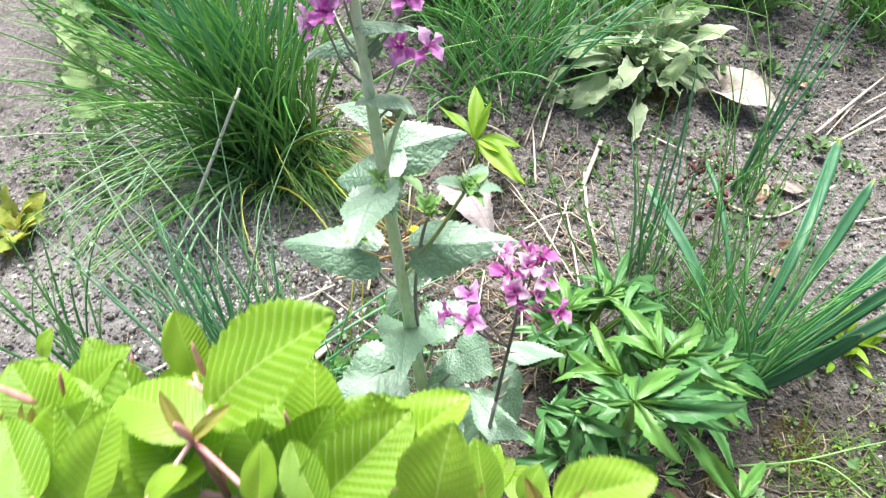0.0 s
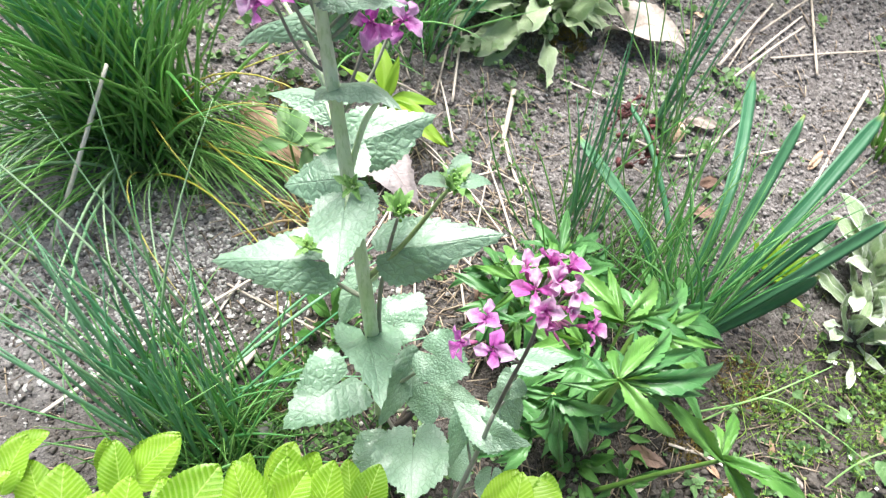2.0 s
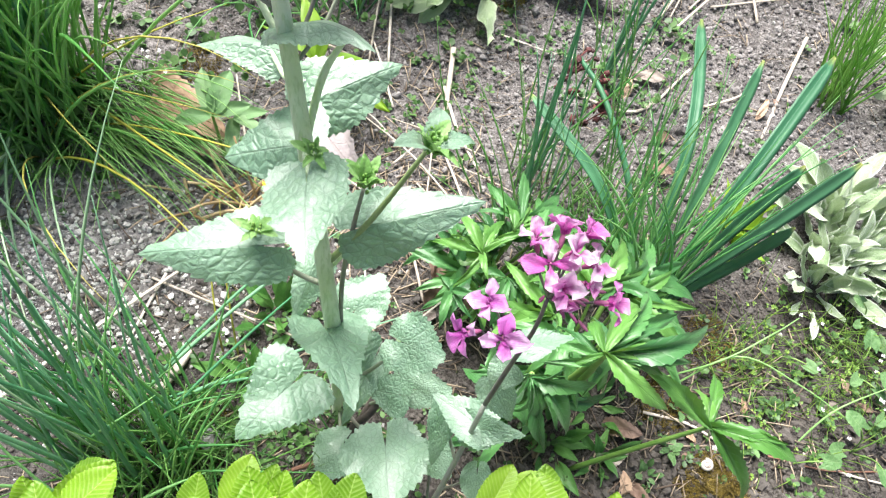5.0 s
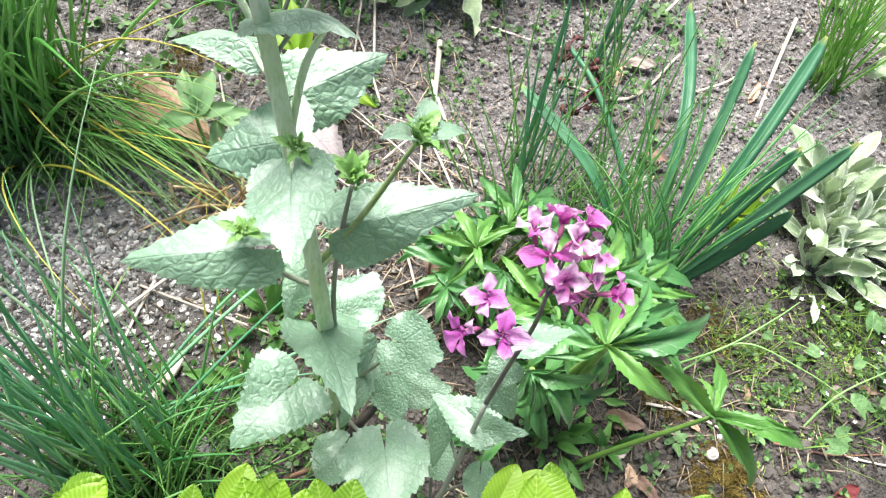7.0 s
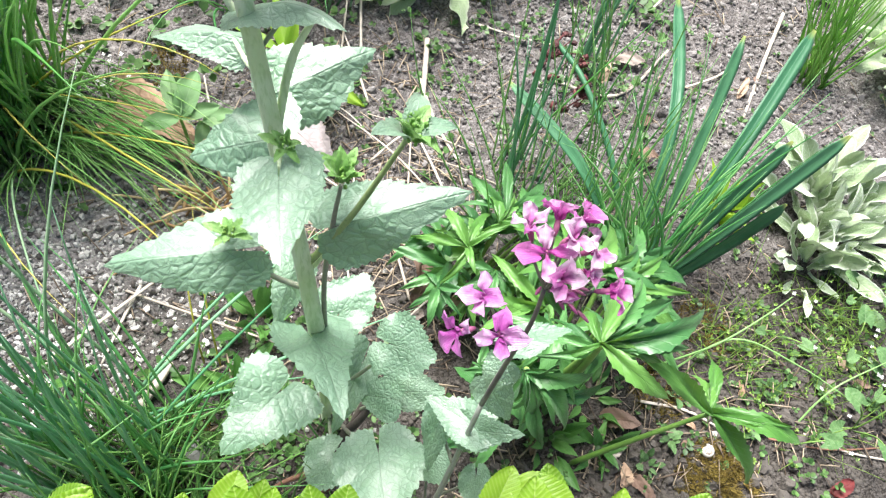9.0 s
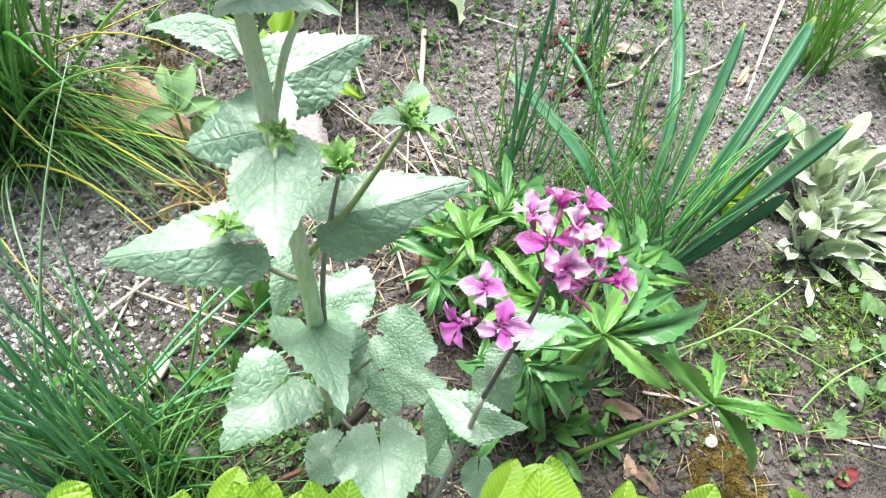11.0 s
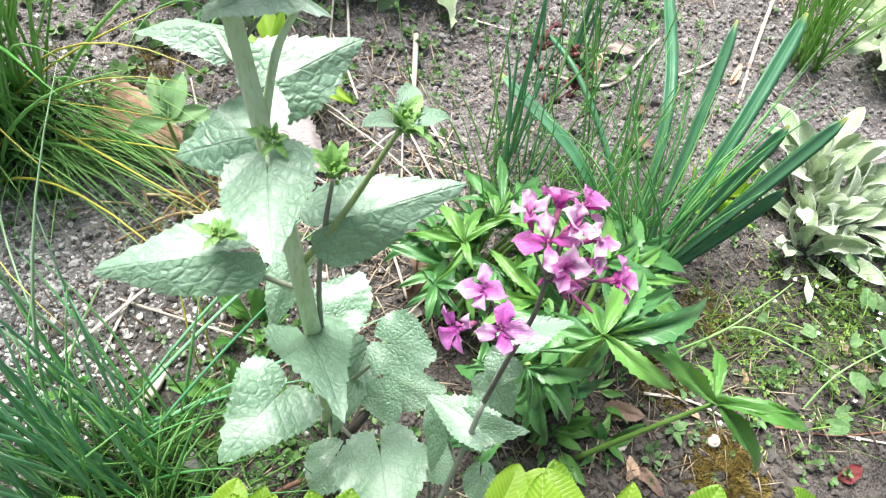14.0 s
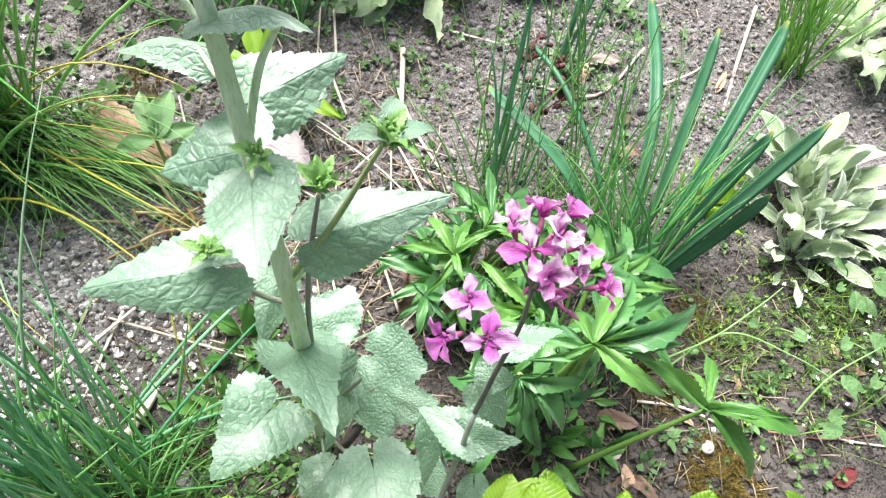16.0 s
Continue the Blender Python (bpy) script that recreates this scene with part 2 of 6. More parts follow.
FELT = leaf_material("felted_grey_leaf", (0.26, 0.37, 0.19), (0.44, 0.54, 0.35), (0.55, 0.63, 0.48), 8.0, 1.6, 0.07, 0.8, 0.15, 0.5, 260.0, 0.6, (0.4, 0.5, 0.25), spec=0.3, speck=0.0, rim=(0.72, 0.75, 0.68))
FELT_GREEN = leaf_material("mullein_leaf", (0.31, 0.45, 0.21), (0.49, 0.61, 0.37), (0.6, 0.68, 0.5), 8.0, 1.6, 0.07, 0.8, 0.3, 0.7, 200.0, 0.4, spec=0.3, rim=(0.58, 0.63, 0.48))
# wide pale vein bands: real veins plus the lit side of each pleat, painted
HORNBEAM = leaf_material("hornbeam_leaf", (0.12, 0.27, 0.014), (0.25, 0.44, 0.03), (0.52, 0.68, 0.2), 12.0, 4.4, 0.34, 0.4, 0.45, 0.4, 0.0, 0.0, (0.34, 0.56, 0.02), mark=0.58)
HORNBEAM_RED = leaf_material("reddish_young_leaf", (0.22, 0.2, 0.045), (0.34, 0.36, 0.08), (0.42, 0.3, 0.15), 12.0, 4.4, 0.34, 0.4, 0.4, 0.4, 0.0, 0.0, (0.42, 0.38, 0.06))
HORNBEAM_BUD = plain_material("pink_bud_scale", (0.6, 0.2, 0.2), (0.8, 0.48, 0.44), 150.0, 0.5, 0.3)
TWIG = plain_material("brown_twig", (0.15, 0.075, 0.05), (0.3, 0.15, 0.1), 120.0, 0.75, 0.5)
YELLOW_LEAF = leaf_material("yellowing_leaf", (0.13, 0.24, 0.03), (0.42, 0.42, 0.06), (0.5, 0.45, 0.12), 5.0, 1.2, 0.08, 0.5, 0.3, 0.5, 200.0, 0.1)
BROAD = leaf_material("broad_strap_leaf", (0.038, 0.145, 0.068), (0.09, 0.245, 0.12), (0.15, 0.33, 0.18), 2.0, 0.2, 0.02, 0.42, 0.15, 0.35, 0.0, 0.05, (0.12, 0.35, 0.08), spec=0.35, mark=0.25, tip=(0.3, 0.32, 0.08))
BLADE = plain_material("hollow_green_blade", (0.09, 0.32, 0.1), (0.3, 0.58, 0.22), 30.0, 0.25, 0.2, 0.0005, False, 0.8, 0.3)
CHIVE = plain_material("blue_green_chive", (0.09, 0.31, 0.15), (0.29, 0.55, 0.33), 30.0, 0.28, 0.2, 0.0005, False, 0.8, 0.3)
BLADES = plain_material("green_blades", (0.095, 0.29, 0.065), (0.33, 0.58, 0.19), 25.0, 0.33, 0.2, 0.0005, True, 0.9, 0.35)
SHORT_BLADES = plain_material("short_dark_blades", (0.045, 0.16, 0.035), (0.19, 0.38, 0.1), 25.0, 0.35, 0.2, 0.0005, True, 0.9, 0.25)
BRIGHT_BLADE = plain_material("bright_green_blade", (0.13, 0.36, 0.06), (0.36, 0.62, 0.16), 25.0, 0.3, 0.2, 0.0005, False, 0.9, 0.45)
GRASS_BLADE = plain_material("grass_blade", (0.11, 0.34, 0.08), (0.36, 0.62, 0.22), 25.0, 0.28, 0.2, 0.0005, False, 0.9, 0.35)
PALE_BLADE = plain_material("bleached_blade", (0.2, 0.38, 0.2), (0.4, 0.54, 0.34), 40.0, 0.5, 0.2, 0.0005, False, 0.6, 0.15)
YELLOW_BLADE = plain_material("yellowed_blade", (0.42, 0.42, 0.06), (0.55, 0.5, 0.12), 40.0, 0.5, 0.2, 0.0005, False, 0.5, 0.2)
STRAW = plain_material("dry_straw", (0.4, 0.34, 0.28), (0.6, 0.53, 0.46), 70.0, 0.75, 0.4, 0.0008, False, 0.6)
BLEACHED = plain_material("bleached_stalk", (0.62, 0.58, 0.5), (0.8, 0.76, 0.69), 70.0, 0.7, 0.3, 0.0008, False, 0.4)
STRAWS = plain_material("dry_straw_bits", (0.12, 0.085, 0.06), (0.4, 0.32, 0.23), 70.0, 0.8, 0.4, 0.0008, True, 0.8)
DRY_LEAF = leaf_material("dry_tan_leaf", (0.42, 0.28, 0.19), (0.6, 0.44, 0.32), (0.28, 0.17, 0.1), 6.0, 1.0, 0.06, 0.75, 0.12, 0.7, 120.0, 0.0, spec=0.2)
PALE_LEAF = leaf_material("bleached_dry_leaf", (0.3, 0.25, 0.22), (0.46, 0.4, 0.36), (0.3, 0.25, 0.22), 6.0, 1.0, 0.06, 0.8, 0.12, 0.7, 120.0, 0.0, spec=0.2)
LILAC_LEAF = leaf_material("lilac_dry_leaf", (0.38, 0.335, 0.335), (0.57, 0.52, 0.52), (0.3, 0.25, 0.24), 6.0, 1.0, 0.06, 0.8, 0.12, 0.7, 120.0, 0.0, spec=0.2)
BROWN_LEAF = leaf_material("brown_dry_leaf", (0.19, 0.12, 0.09), (0.33, 0.23, 0.18), (0.13, 0.08, 0.06), 6.0, 1.0, 0.06, 0.75, 0.1, 0.7, 120.0, 0.0, spec=0.2)
RED_LEAF = leaf_material("red_dry_leaf", (0.13, 0.02, 0.02), (0.22, 0.04, 0.035), (0.12, 0.03, 0.03), 6.0, 1.0, 0.06, 0.6, 0.1, 0.5)
SEED = plain_material("dark_red_seed_head", (0.045, 0.012, 0.012), (0.14, 0.035, 0.035), 200.0, 0.6, 0.8)
PEBBLE = plain_material("pale_grit", (0.25, 0.238, 0.225), (0.56, 0.545, 0.52), 50.0, 0.75, 0.5, 0.0008, True, 0.9)
CRUMB = plain_material("soil_crumbs", (0.09, 0.081, 0.077), (0.27, 0.252, 0.244), 60.0, 0.95, 0.8, 0.001, True, 0.9, humus_shade=(0.072, 0.062, 0.052), speck=0.7)
MOSS = plain_material("golden_moss", (0.085, 0.06, 0.014), (0.29, 0.215, 0.045), 60.0, 0.85, 0.6, 0.001, True, 0.9)
WEED = plain_material("small_weed_leaves", (0.035, 0.095, 0.022), (0.11, 0.215, 0.06), 40.0, 0.5, 0.4, 0.0005, True, 0.8, 0.2)
WEED_LEAF = leaf_material("weed_leaf", (0.07, 0.17, 0.05), (0.15, 0.28, 0.1), (0.24, 0.38, 0.16), 5.0, 1.2, 0.08, 0.5, 0.2, 0.5, 200.0, 0.1)
WHITE = plain_material("white_floret", (0.75, 0.75, 0.7), (0.85, 0.85, 0.82), 100.0, 0.6, 0.2, 0.0005, True, 0.4, 0.2)
YELLOW = plain_material("yellow_floret", (0.8, 0.62, 0.02), (0.88, 0.74, 0.05), 100.0, 0.6, 0.2, 0.0005, False, 0.4, 0.2)
SHELL = plain_material("pale_shell", (0.5, 0.47, 0.42), (0.72, 0.7, 0.66), 90.0, 0.35, 0.3)

# ---- building helpers ----
WORLD = {}          # each thing's and part's pose in the world
rng = random.Random(7)


def thing(name, base, label, category, group="", kind=""):
    ob = new(name)
    ob.empty_display_size = 0.02
    ob.location = base
    WORLD[ob] = Matrix.Translation(base)
    return tagged(ob, label, category, group, kind)


def mesh_of(bm, material, smooth=True):
    me = bpy.data.meshes.new("mesh")
    bm.to_mesh(me)
    bm.free()
    me.materials.append(material)
    me.polygons.foreach_set("use_smooth", [smooth] * len(me.polygons))
    return me


def hang(name, me, parent=None, m=None, label="", kind=""):
    """Links mesh data as one object at the world pose m, under parent."""
    ob = new(name, me)
    m = m or Matrix()
    if parent:
        ob.parent = parent
        ob.matrix_parent_inverse = WORLD[parent].inverted()
    ob.matrix_basis = m
    WORLD[ob] = m
    return tagged(ob, label, "", "", kind)


def part(name, bm, material, parent, label="", m=None, kind="", smooth=True):
    return hang(name, mesh_of(bm, material, smooth), parent, m, label, kind)


def spline(points, steps):
    """A smooth line through the points."""
    p = [Vector(q) for q in points]
    p = [p[0] * 2 - p[1], *p, p[-1] * 2 - p[-2]]
    line = []
    for i in range(1, len(p) - 2):
        for k in range(steps):
            t = k / steps
            a, b, c, d = p[i - 1:i + 3]
            line.append(0.5 * (2 * b + (c - a) * t + (2 * a - 5 * b + 4 * c - d) * t * t + (3 * b - a - 3 * c + d) * t ** 3))
    line.append(p[-2])
    return line


def tube(bm, line, radii, sides=8, flat=1.0, up=Vector((0, 0, 1))):
    """A round or flattened rod along a line; radii run from its start to its end."""
    rings = []
    n = len(line)
    for i, q in enumerate(line):
        way = (line[min(i + 1, n - 1)] - line[max(i - 1, 0)]).normalized()
        across = way.cross(up)
        if across.length < 1e-3:
            across = way.cross(Vector((0, 1, 0)))
        across.normalize()
        over = across.cross(way)
        f = i / (n - 1) * (len(radii) - 1)
        k = min(int(f), len(radii) - 2)
        r = radii[k] * (1 - f + k) + radii[k + 1] * (f - k)
        rings.append([bm.verts.new(q + across * math.cos(a) * r + over * math.sin(a) * r * flat) for a in (2 * math.pi * j / sides for j in range(sides))])
    for a, b in zip(rings, rings[1:]):
        for j in range(sides):
            bm.faces.new((a[j], a[(j + 1) % sides], b[(j + 1) % sides], b[j]))
    bm.faces.new(rings[0][::-1])
    bm.faces.new(rings[-1])


def rod(points, radii, steps=6, sides=8, flat=1.0):
    bm = bmesh.new()
    tube(bm, spline(points, steps), radii, sides, flat)
    return bm


SHAPES = {
    "heart": lambda u: (0.62 + 1.4 * u ** 0.7) * (1 - u) ** 1.1 / 0.85,
    "round": lambda u: (0.62 + 1.05 * u ** 0.8) * (1 - u) ** 0.6 / 1.0,
    "oval": lambda u: (max(u, 0.0) ** 0.5) * (1 - u) ** 0.66 * 2.0,
    "lance": lambda u: math.sin(math.pi * u ** 0.85) ** 0.9 * 0.99 + 0.02,
    "tongue": lambda u: (0.28 + 0.9 * u ** 0.9) * (1 - u ** 3) ** 0.6,
    "petal": lambda u: (0.15 + 1.05 * math.sin(math.pi * 0.5 * min(1, u ** 1.4 * 1.3))) * (1 - u ** 8) ** 0.5,
}


def leaf_mesh(material, shape, width, fold=0.25, droop=0.5, teeth=0.0, ripple=0.0, lobe=0.0, nu=14, nv=4, pleat=0.0, wild=0.03, seed=0, tipcurl=0.0):
    """A leaf one unit long, from the origin along +x, its face towards +z. width: its breadth; fold: how its halves rise; droop: how its midrib arches."""
    r = random.Random(seed)
    shp = SHAPES[shape]
    ph, ph2 = r.random() * 6, r.random() * 6
    bm = bmesh.new()
    uv = bm.loops.layers.uv.new("UVMap")
    grid, coords = [], {}
    for i in range(nu + 1):
        u = i / nu
        ang = droop * (u - 0.5) + tipcurl * u ** 3
        mx = u if abs(droop) < 1e-3 else math.sin(droop * u) / droop
        mz = 0.0 if abs(droop) < 1e-3 else -(1 - math.cos(droop * u)) / droop
        mz -= tipcurl * u ** 4 * 0.3
        row = []
        for j in range(-nv, nv + 1):
            v = j / nv
            a = abs(v)
            h = shp(min(u, 0.999)) * width * 0.5
            if a == 1 and teeth and 0 < i < nu:
                h *= 1 + teeth * (r.uniform(0.0, 1.7) if i % 2 else r.uniform(-0.8, 0.2))
            h *= 1 + wild * math.sin(5 * u + ph + (3 if j < 0 else 0))
            x = mx - lobe * a ** 1.6 * (1 - u) ** 2.5
            z = mz + fold * h * a + ripple * math.sin(u * 11 + ph + (2 if j < 0 else 0)) * a ** 2 + wild * 0.6 * math.sin(u * 7 + v * 4 + ph2)
            if pleat:
                z += pleat * 0.25 * math.cos(2 * math.pi * (u * 12 - abs(v * h) / (width * 0.5) * 4.4))
            vert = bm.verts.new((x, v * h, z))
            coords[vert] = (u, v * h / width + 0.5 if pleat else v * 0.5 + 0.5)
            row.append(vert)
        grid.append(row)
    for a, b in zip(grid, grid[1:]):
        for j in range(2 * nv):
            f = bm.faces.new((a[j], b[j], b[j + 1], a[j + 1]))
            for loop in f.loops:
                loop[uv].uv = coords[loop.vert]
    end = grid[-1][nv].co.copy()
    turn = math.atan2(end.z, end.x)
    bmesh.ops.transform(bm, matrix=Matrix.Rotation(turn, 4, "Y") @ Matrix.Diagonal((1, 1, 1, 1)), verts=bm.verts)
    bmesh.ops.scale(bm, vec=(1 / end.length,) * 3, verts=bm.verts)
    return mesh_of(bm, material)


OUTLINES = {
    "ridge": (1.0, 0.8, 0.63, 0.51, 0.44, 0.42, 0.42, 0.36, 0.24),
    "broad": (1.0, 0.83, 0.67, 0.55, 0.5, 0.5, 0.53, 0.46, 0.33),
    "round": (1.0, 0.92, 0.84, 0.77, 0.72, 0.69, 0.66, 0.61, 0.52),
}


def heart_mesh(material, outline, fold, droop, teeth=0.05, ripple=0.035, puff=0.019, wild=0.05, seed=0, curl=0.0):
    """A heart-shaped leaf: its stalk meets it at the origin, its tip is at (1, 0, 0), its lobes reach back round the stalk."""
    r = random.Random(seed)
    ph = [r.random() * 6 for _ in range(4)]
    n, rings = 132, 24
    bm = bmesh.new()
    uv = bm.loops.layers.uv.new("UVMap")
    flat = {}

    def vert(x, y):
        s = abs(y) / 0.5
        w = 5.0 * x - 1.9 * s
        z = fold * abs(y) - droop * 0.5 * x * abs(x) - curl * max(x, 0) ** 4
        z += puff * 0.45 * (abs(math.sin(math.pi * w)) ** 0.6 - 0.6) * min(1.0, s * 2.5)
        near = noise.voronoi(Vector((x * 8 - 3 * s + seed, y * 10, seed * 1.7)))[0]
        gap = min(1.0, (near[1] - near[0]) / 0.26)
        cell = gap * gap * (3 - 2 * gap)
        z += puff * 0.16 * (cell - 0.6)
        z += ripple * math.sin(9 * x + ph[0] + (2 if y < 0 else 0)) * s * s + wild * math.sin(4 * x + 3 * y + ph[1]) * math.sin(5 * y + ph[2])
        v = bm.verts.new((x, y, z))
        flat[v] = (x, y + 0.5)
        return v

    edge = []
    for k in range(n + 1):
        th = (k / n * 2 - 1) * 174.0
        rad = float(np.interp(abs(th), (0, 8, 20, 40, 65, 90, 120, 150, 174), OUTLINES[outline]))
        rad *= 1 + wild * math.sin(radians(th) * 3 + ph[3])
        tooth = teeth * (r.uniform(0.3, 1.3), r.uniform(0.0, 0.8), r.uniform(-0.3, 0.3), r.uniform(-0.9, -0.2))[k % 4] if 0 < k < n and abs(th) > 4 else 0.0
        edge.append((radians(th), rad, tooth))
    centre = vert(0.0, 0.0)
    rows = []
    for j in range(1, rings + 1):
        f = (j / rings) ** 0.8
        row = [vert(math.cos(t) * q * f, math.sin(t) * q * f) for t, q, d in ((t, q * (1 + (d if j == rings else 0)), d) for t, q, d in edge)]
        rows.append(row)
    faces = [bm.faces.new((centre, a, b)) for a, b in zip(rows[0], rows[0][1:])]
    for a, b in zip(rows, rows[1:]):
        faces += [bm.faces.new((a[k], b[k], b[k + 1], a[k + 1])) for k in range(n)]
    for f in faces:
        for loop in f.loops:
            loop[uv].uv = flat[loop.vert]
    bm.verts.ensure_lookup_table()
    end = rows[-1][n // 2].co - centre.co
    bmesh.ops.translate(bm, vec=-centre.co.copy(), verts=bm.verts)
    bmesh.ops.transform(bm, matrix=Matrix.Rotation(math.atan2(end.z, end.x), 4, "Y"), verts=bm.verts)
    bmesh.ops.scale(bm, vec=(1 / end.length,) * 3, verts=bm.verts)
    return mesh_of(bm, material)


def aim(base, tip, face=(0, 0, 1), size=None):
    """The pose that lays a leaf from base to tip with its face turned to face."""
    b, t, n = Vector(base), Vector(tip), Vector(face)
    x = (t - b).normalized()
    z = n - x * n.dot(x)
    if z.length < 1e-3:
        z = Vector((1, 0, 0)) - x * x.x
    z.normalize()
    y = z.cross(x)
    k = size or (t - b).length
    return Matrix.Translation(b) @ Matrix((x, y, z)).transposed().to_4x4() @ Matrix.Diagonal((k, k, k, 1))


def blade_line(base, az, e0, e1, length, steps=9, swing=0.0, power=1.3):
    """A blade's line: it sets out at elevation e0 (degrees) and bends to e1, heading az (degrees from +x)."""
    p = Vector(base)
    line = [p.copy()]
    for i in range(steps):
        s = ((i + 0.5) / steps) ** power
        e, a = radians(e0 + (e1 - e0) * s), radians(az + swing * s)
        p = p + Vector((math.cos(a) * math.cos(e), math.sin(a) * math.cos(e), math.sin(e))) * (length / steps)
        line.append(p.copy())
    return line


def blades(parent, rows, material, name="blade", joined=False, flat=1.0, sides=5):
    """rows: (line, radius). Each blade a part of its own, or all joined as one."""
    if joined:
        bm = bmesh.new()
        for line, r in rows:
            tube(bm, line, (r, r, r * 0.8, r * 0.12), sides, flat)
        return [part(name, bm, material, parent, kind="stuff")]
    made = []
    for line, r in rows:
        bm = bmesh.new()
        tube(bm, line, (r, r, r * 0.8, r * 0.12), sides, flat)
        made.append(part(name, bm, material, parent))
    return made


def blade_rows(n, centre, spread, length, e0, e1, r, az=(0, 360), seed=1, swing=30):
    q = random.Random(seed)
    rows = []
    for _ in range(n):
        a = q.uniform(*az)
        d = spread * math.sqrt(q.random())
        t = q.uniform(0, 6.283)
        base = (centre[0] + d * math.cos(t), centre[1] + d * math.sin(t), centre[2] - 0.004)
        rows.append((blade_line(base, a, q.uniform(*e0), q.uniform(*e1), q.uniform(*length), 9, q.uniform(-swing, swing)), q.uniform(*r)))
    return rows


# ---- ground ----


def rise(x, y):
    """The height of the soil."""
    near = math.exp(-((x - 0.1) ** 2 + (y - 0.5) ** 2) / 1.5)
    h = 0.010 * noise.noise(Vector((x * 6, y * 6, 0.3)))
    h += near * 0.006 * noise.noise(Vector((x * 22, y * 22, 4.1)))
    lump = noise.noise(Vector((x * 60, y * 60, 9.0)))
    h += near * 0.0055 * max(lump, -0.2)
    h += near * 0.002 * noise.noise(Vector((x * 140, y * 140, 2.0)))
    if near > 0.3:
        coarse = noise.voronoi(Vector((x * 85, y * 85, 0.5 * lump)))[0][0]
        fine = noise.voronoi(Vector((x * 170, y * 170, 3.0)))[0][0]
        h += near * (0.009 * max(0.0, 0.5 - coarse) + 0.006 * max(0.0, 0.45 - fine))
    return h


def axis(lo, hi, step, far):
    mid = list(np.arange(lo, hi, step))
    out, d = [], step
    p = hi
    while p < far:
        out.append(p)
        d *= 1.35
        p += d
    low, d, p = [], step, lo - step
    while p > -far:
        low.append(p)
        d *= 1.35
        p -= d
    return low[::-1] + mid + out


def build_ground():
    xs, ys = axis(-0.75, 0.95, 0.0034, 400.0), axis(0.08, 1.15, 0.0034, 400.0)
    verts = [(x, y, rise(x, y)) for y in ys for x in xs]
    w = len(xs)
    faces = [(j * w + i, j * w + i + 1, (j + 1) * w + i + 1, (j + 1) * w + i) for j in range(len(ys) - 1) for i in range(w - 1)]
    me = bpy.data.meshes.new("ground")
    me.from_pydata(verts, [], faces)
    me.materials.append(SOIL)
    me.polygons.foreach_set("use_smooth", [True] * len(me.polygons))
    return tagged(new("ground", me), "grey-brown crumbly garden soil with grit", "soil", "", "structure")


build_ground()


def stones(name, material, n, size, label, seed, where=None, sink=0.45, fine=1, rough=0.38, smooth=False):
    """Many small lumps, joined: base shapes turned and scaled at random."""
    q = random.Random(seed)
    bm = bmesh.new()
    bmesh.ops.create_icosphere(bm, subdivisions=fine, radius=1.0)
    base = np.array([v.co[:] for v in bm.verts])
    tris = np.array([[v.index for v in f.verts] for f in bm.faces])
    bm.free()
    verts, faces = [], []
    for k in range(n):
        x, y = (where(q) if where else (q.uniform(-0.65, 0.9), q.uniform(0.12, 1.1)))
        s = size[0] + (size[1] - size[0]) * q.random() ** 3
        m = np.array(Euler((q.random() * 6, q.random() * 6, q.random() * 6)).to_matrix())
        sc = np.array([q.uniform(0.7, 1.2), q.uniform(0.6, 1.1), q.uniform(0.45, 0.9)])
        jig = 1 + np.array([q.uniform(-rough, rough) for _ in range(len(base))])[:, None]
        p = (base * jig * sc * s) @ m.T
        p += np.array([x, y, rise(x, y) + s * (0.5 - sink)])
        faces.append(tris + len(base) * k)
        verts.append(p)
    me = bpy.data.meshes.new(name)
    me.from_pydata(np.concatenate(verts).tolist(), [], np.concatenate(faces).tolist())
    me.materials.append(material)
    me.polygons.foreach_set("use_smooth", [smooth] * len(me.polygons))
    return tagged(new(name, me), label, name.split("_")[-1], "", "stuff")


stones("soil_clods", CRUMB, 2400, (0.0028, 0.0085), "grey-brown clods of garden soil", 6, None, 0.72, 2, 0.24, False)
stones("soil_crumbs", CRUMB, 64000, (0.0008, 0.0046), "loose grey-brown crumbs of garden soil", 3, smooth=True)


stones("soil_clods", CRUMB, 700, (0.003, 0.0085), "dark clods near the hedge", 8, lambda q: (q.gauss(0.3, 0.11), q.gauss(0.19, 0.035)), 0.62, 2, 0.3, False)


def open_soil(q):
    """A spot anywhere in the bed, seldom on the darkened soil near the hedge."""
    while True:
        x, y = q.uniform(-0.65, 0.9), q.uniform(0.12, 1.1)
        if not (x > 0.0 and y < 0.36 and q.random() < 0.8):
            return x, y


stones("scattered_grit", PEBBLE, 3200, (0.0006, 0.0036), "small pale stones scattered over the soil", 4, open_soil)
stones("gravel", PEBBLE, 5200, (0.0009, 0.0046), "pale gravel lying thickly on bare soil", 5, lambda q: (q.gauss(-0.27, 0.1), q.gauss(0.48, 0.065)))

# ---- tall honesty plant ----


def stem_at(z):
    return Vector((-0.029 - 0.0104 * z - 0.062 * z * z, 0.313 - 0.017 * z + 0.347 * z * z, z))


def honesty_pool(outline, width, fold, droop, seed, curl=0.0):
    return [(heart_mesh(HONESTY, outline, fold, droop, seed=seed + k, curl=curl), width) for k in range(3)]


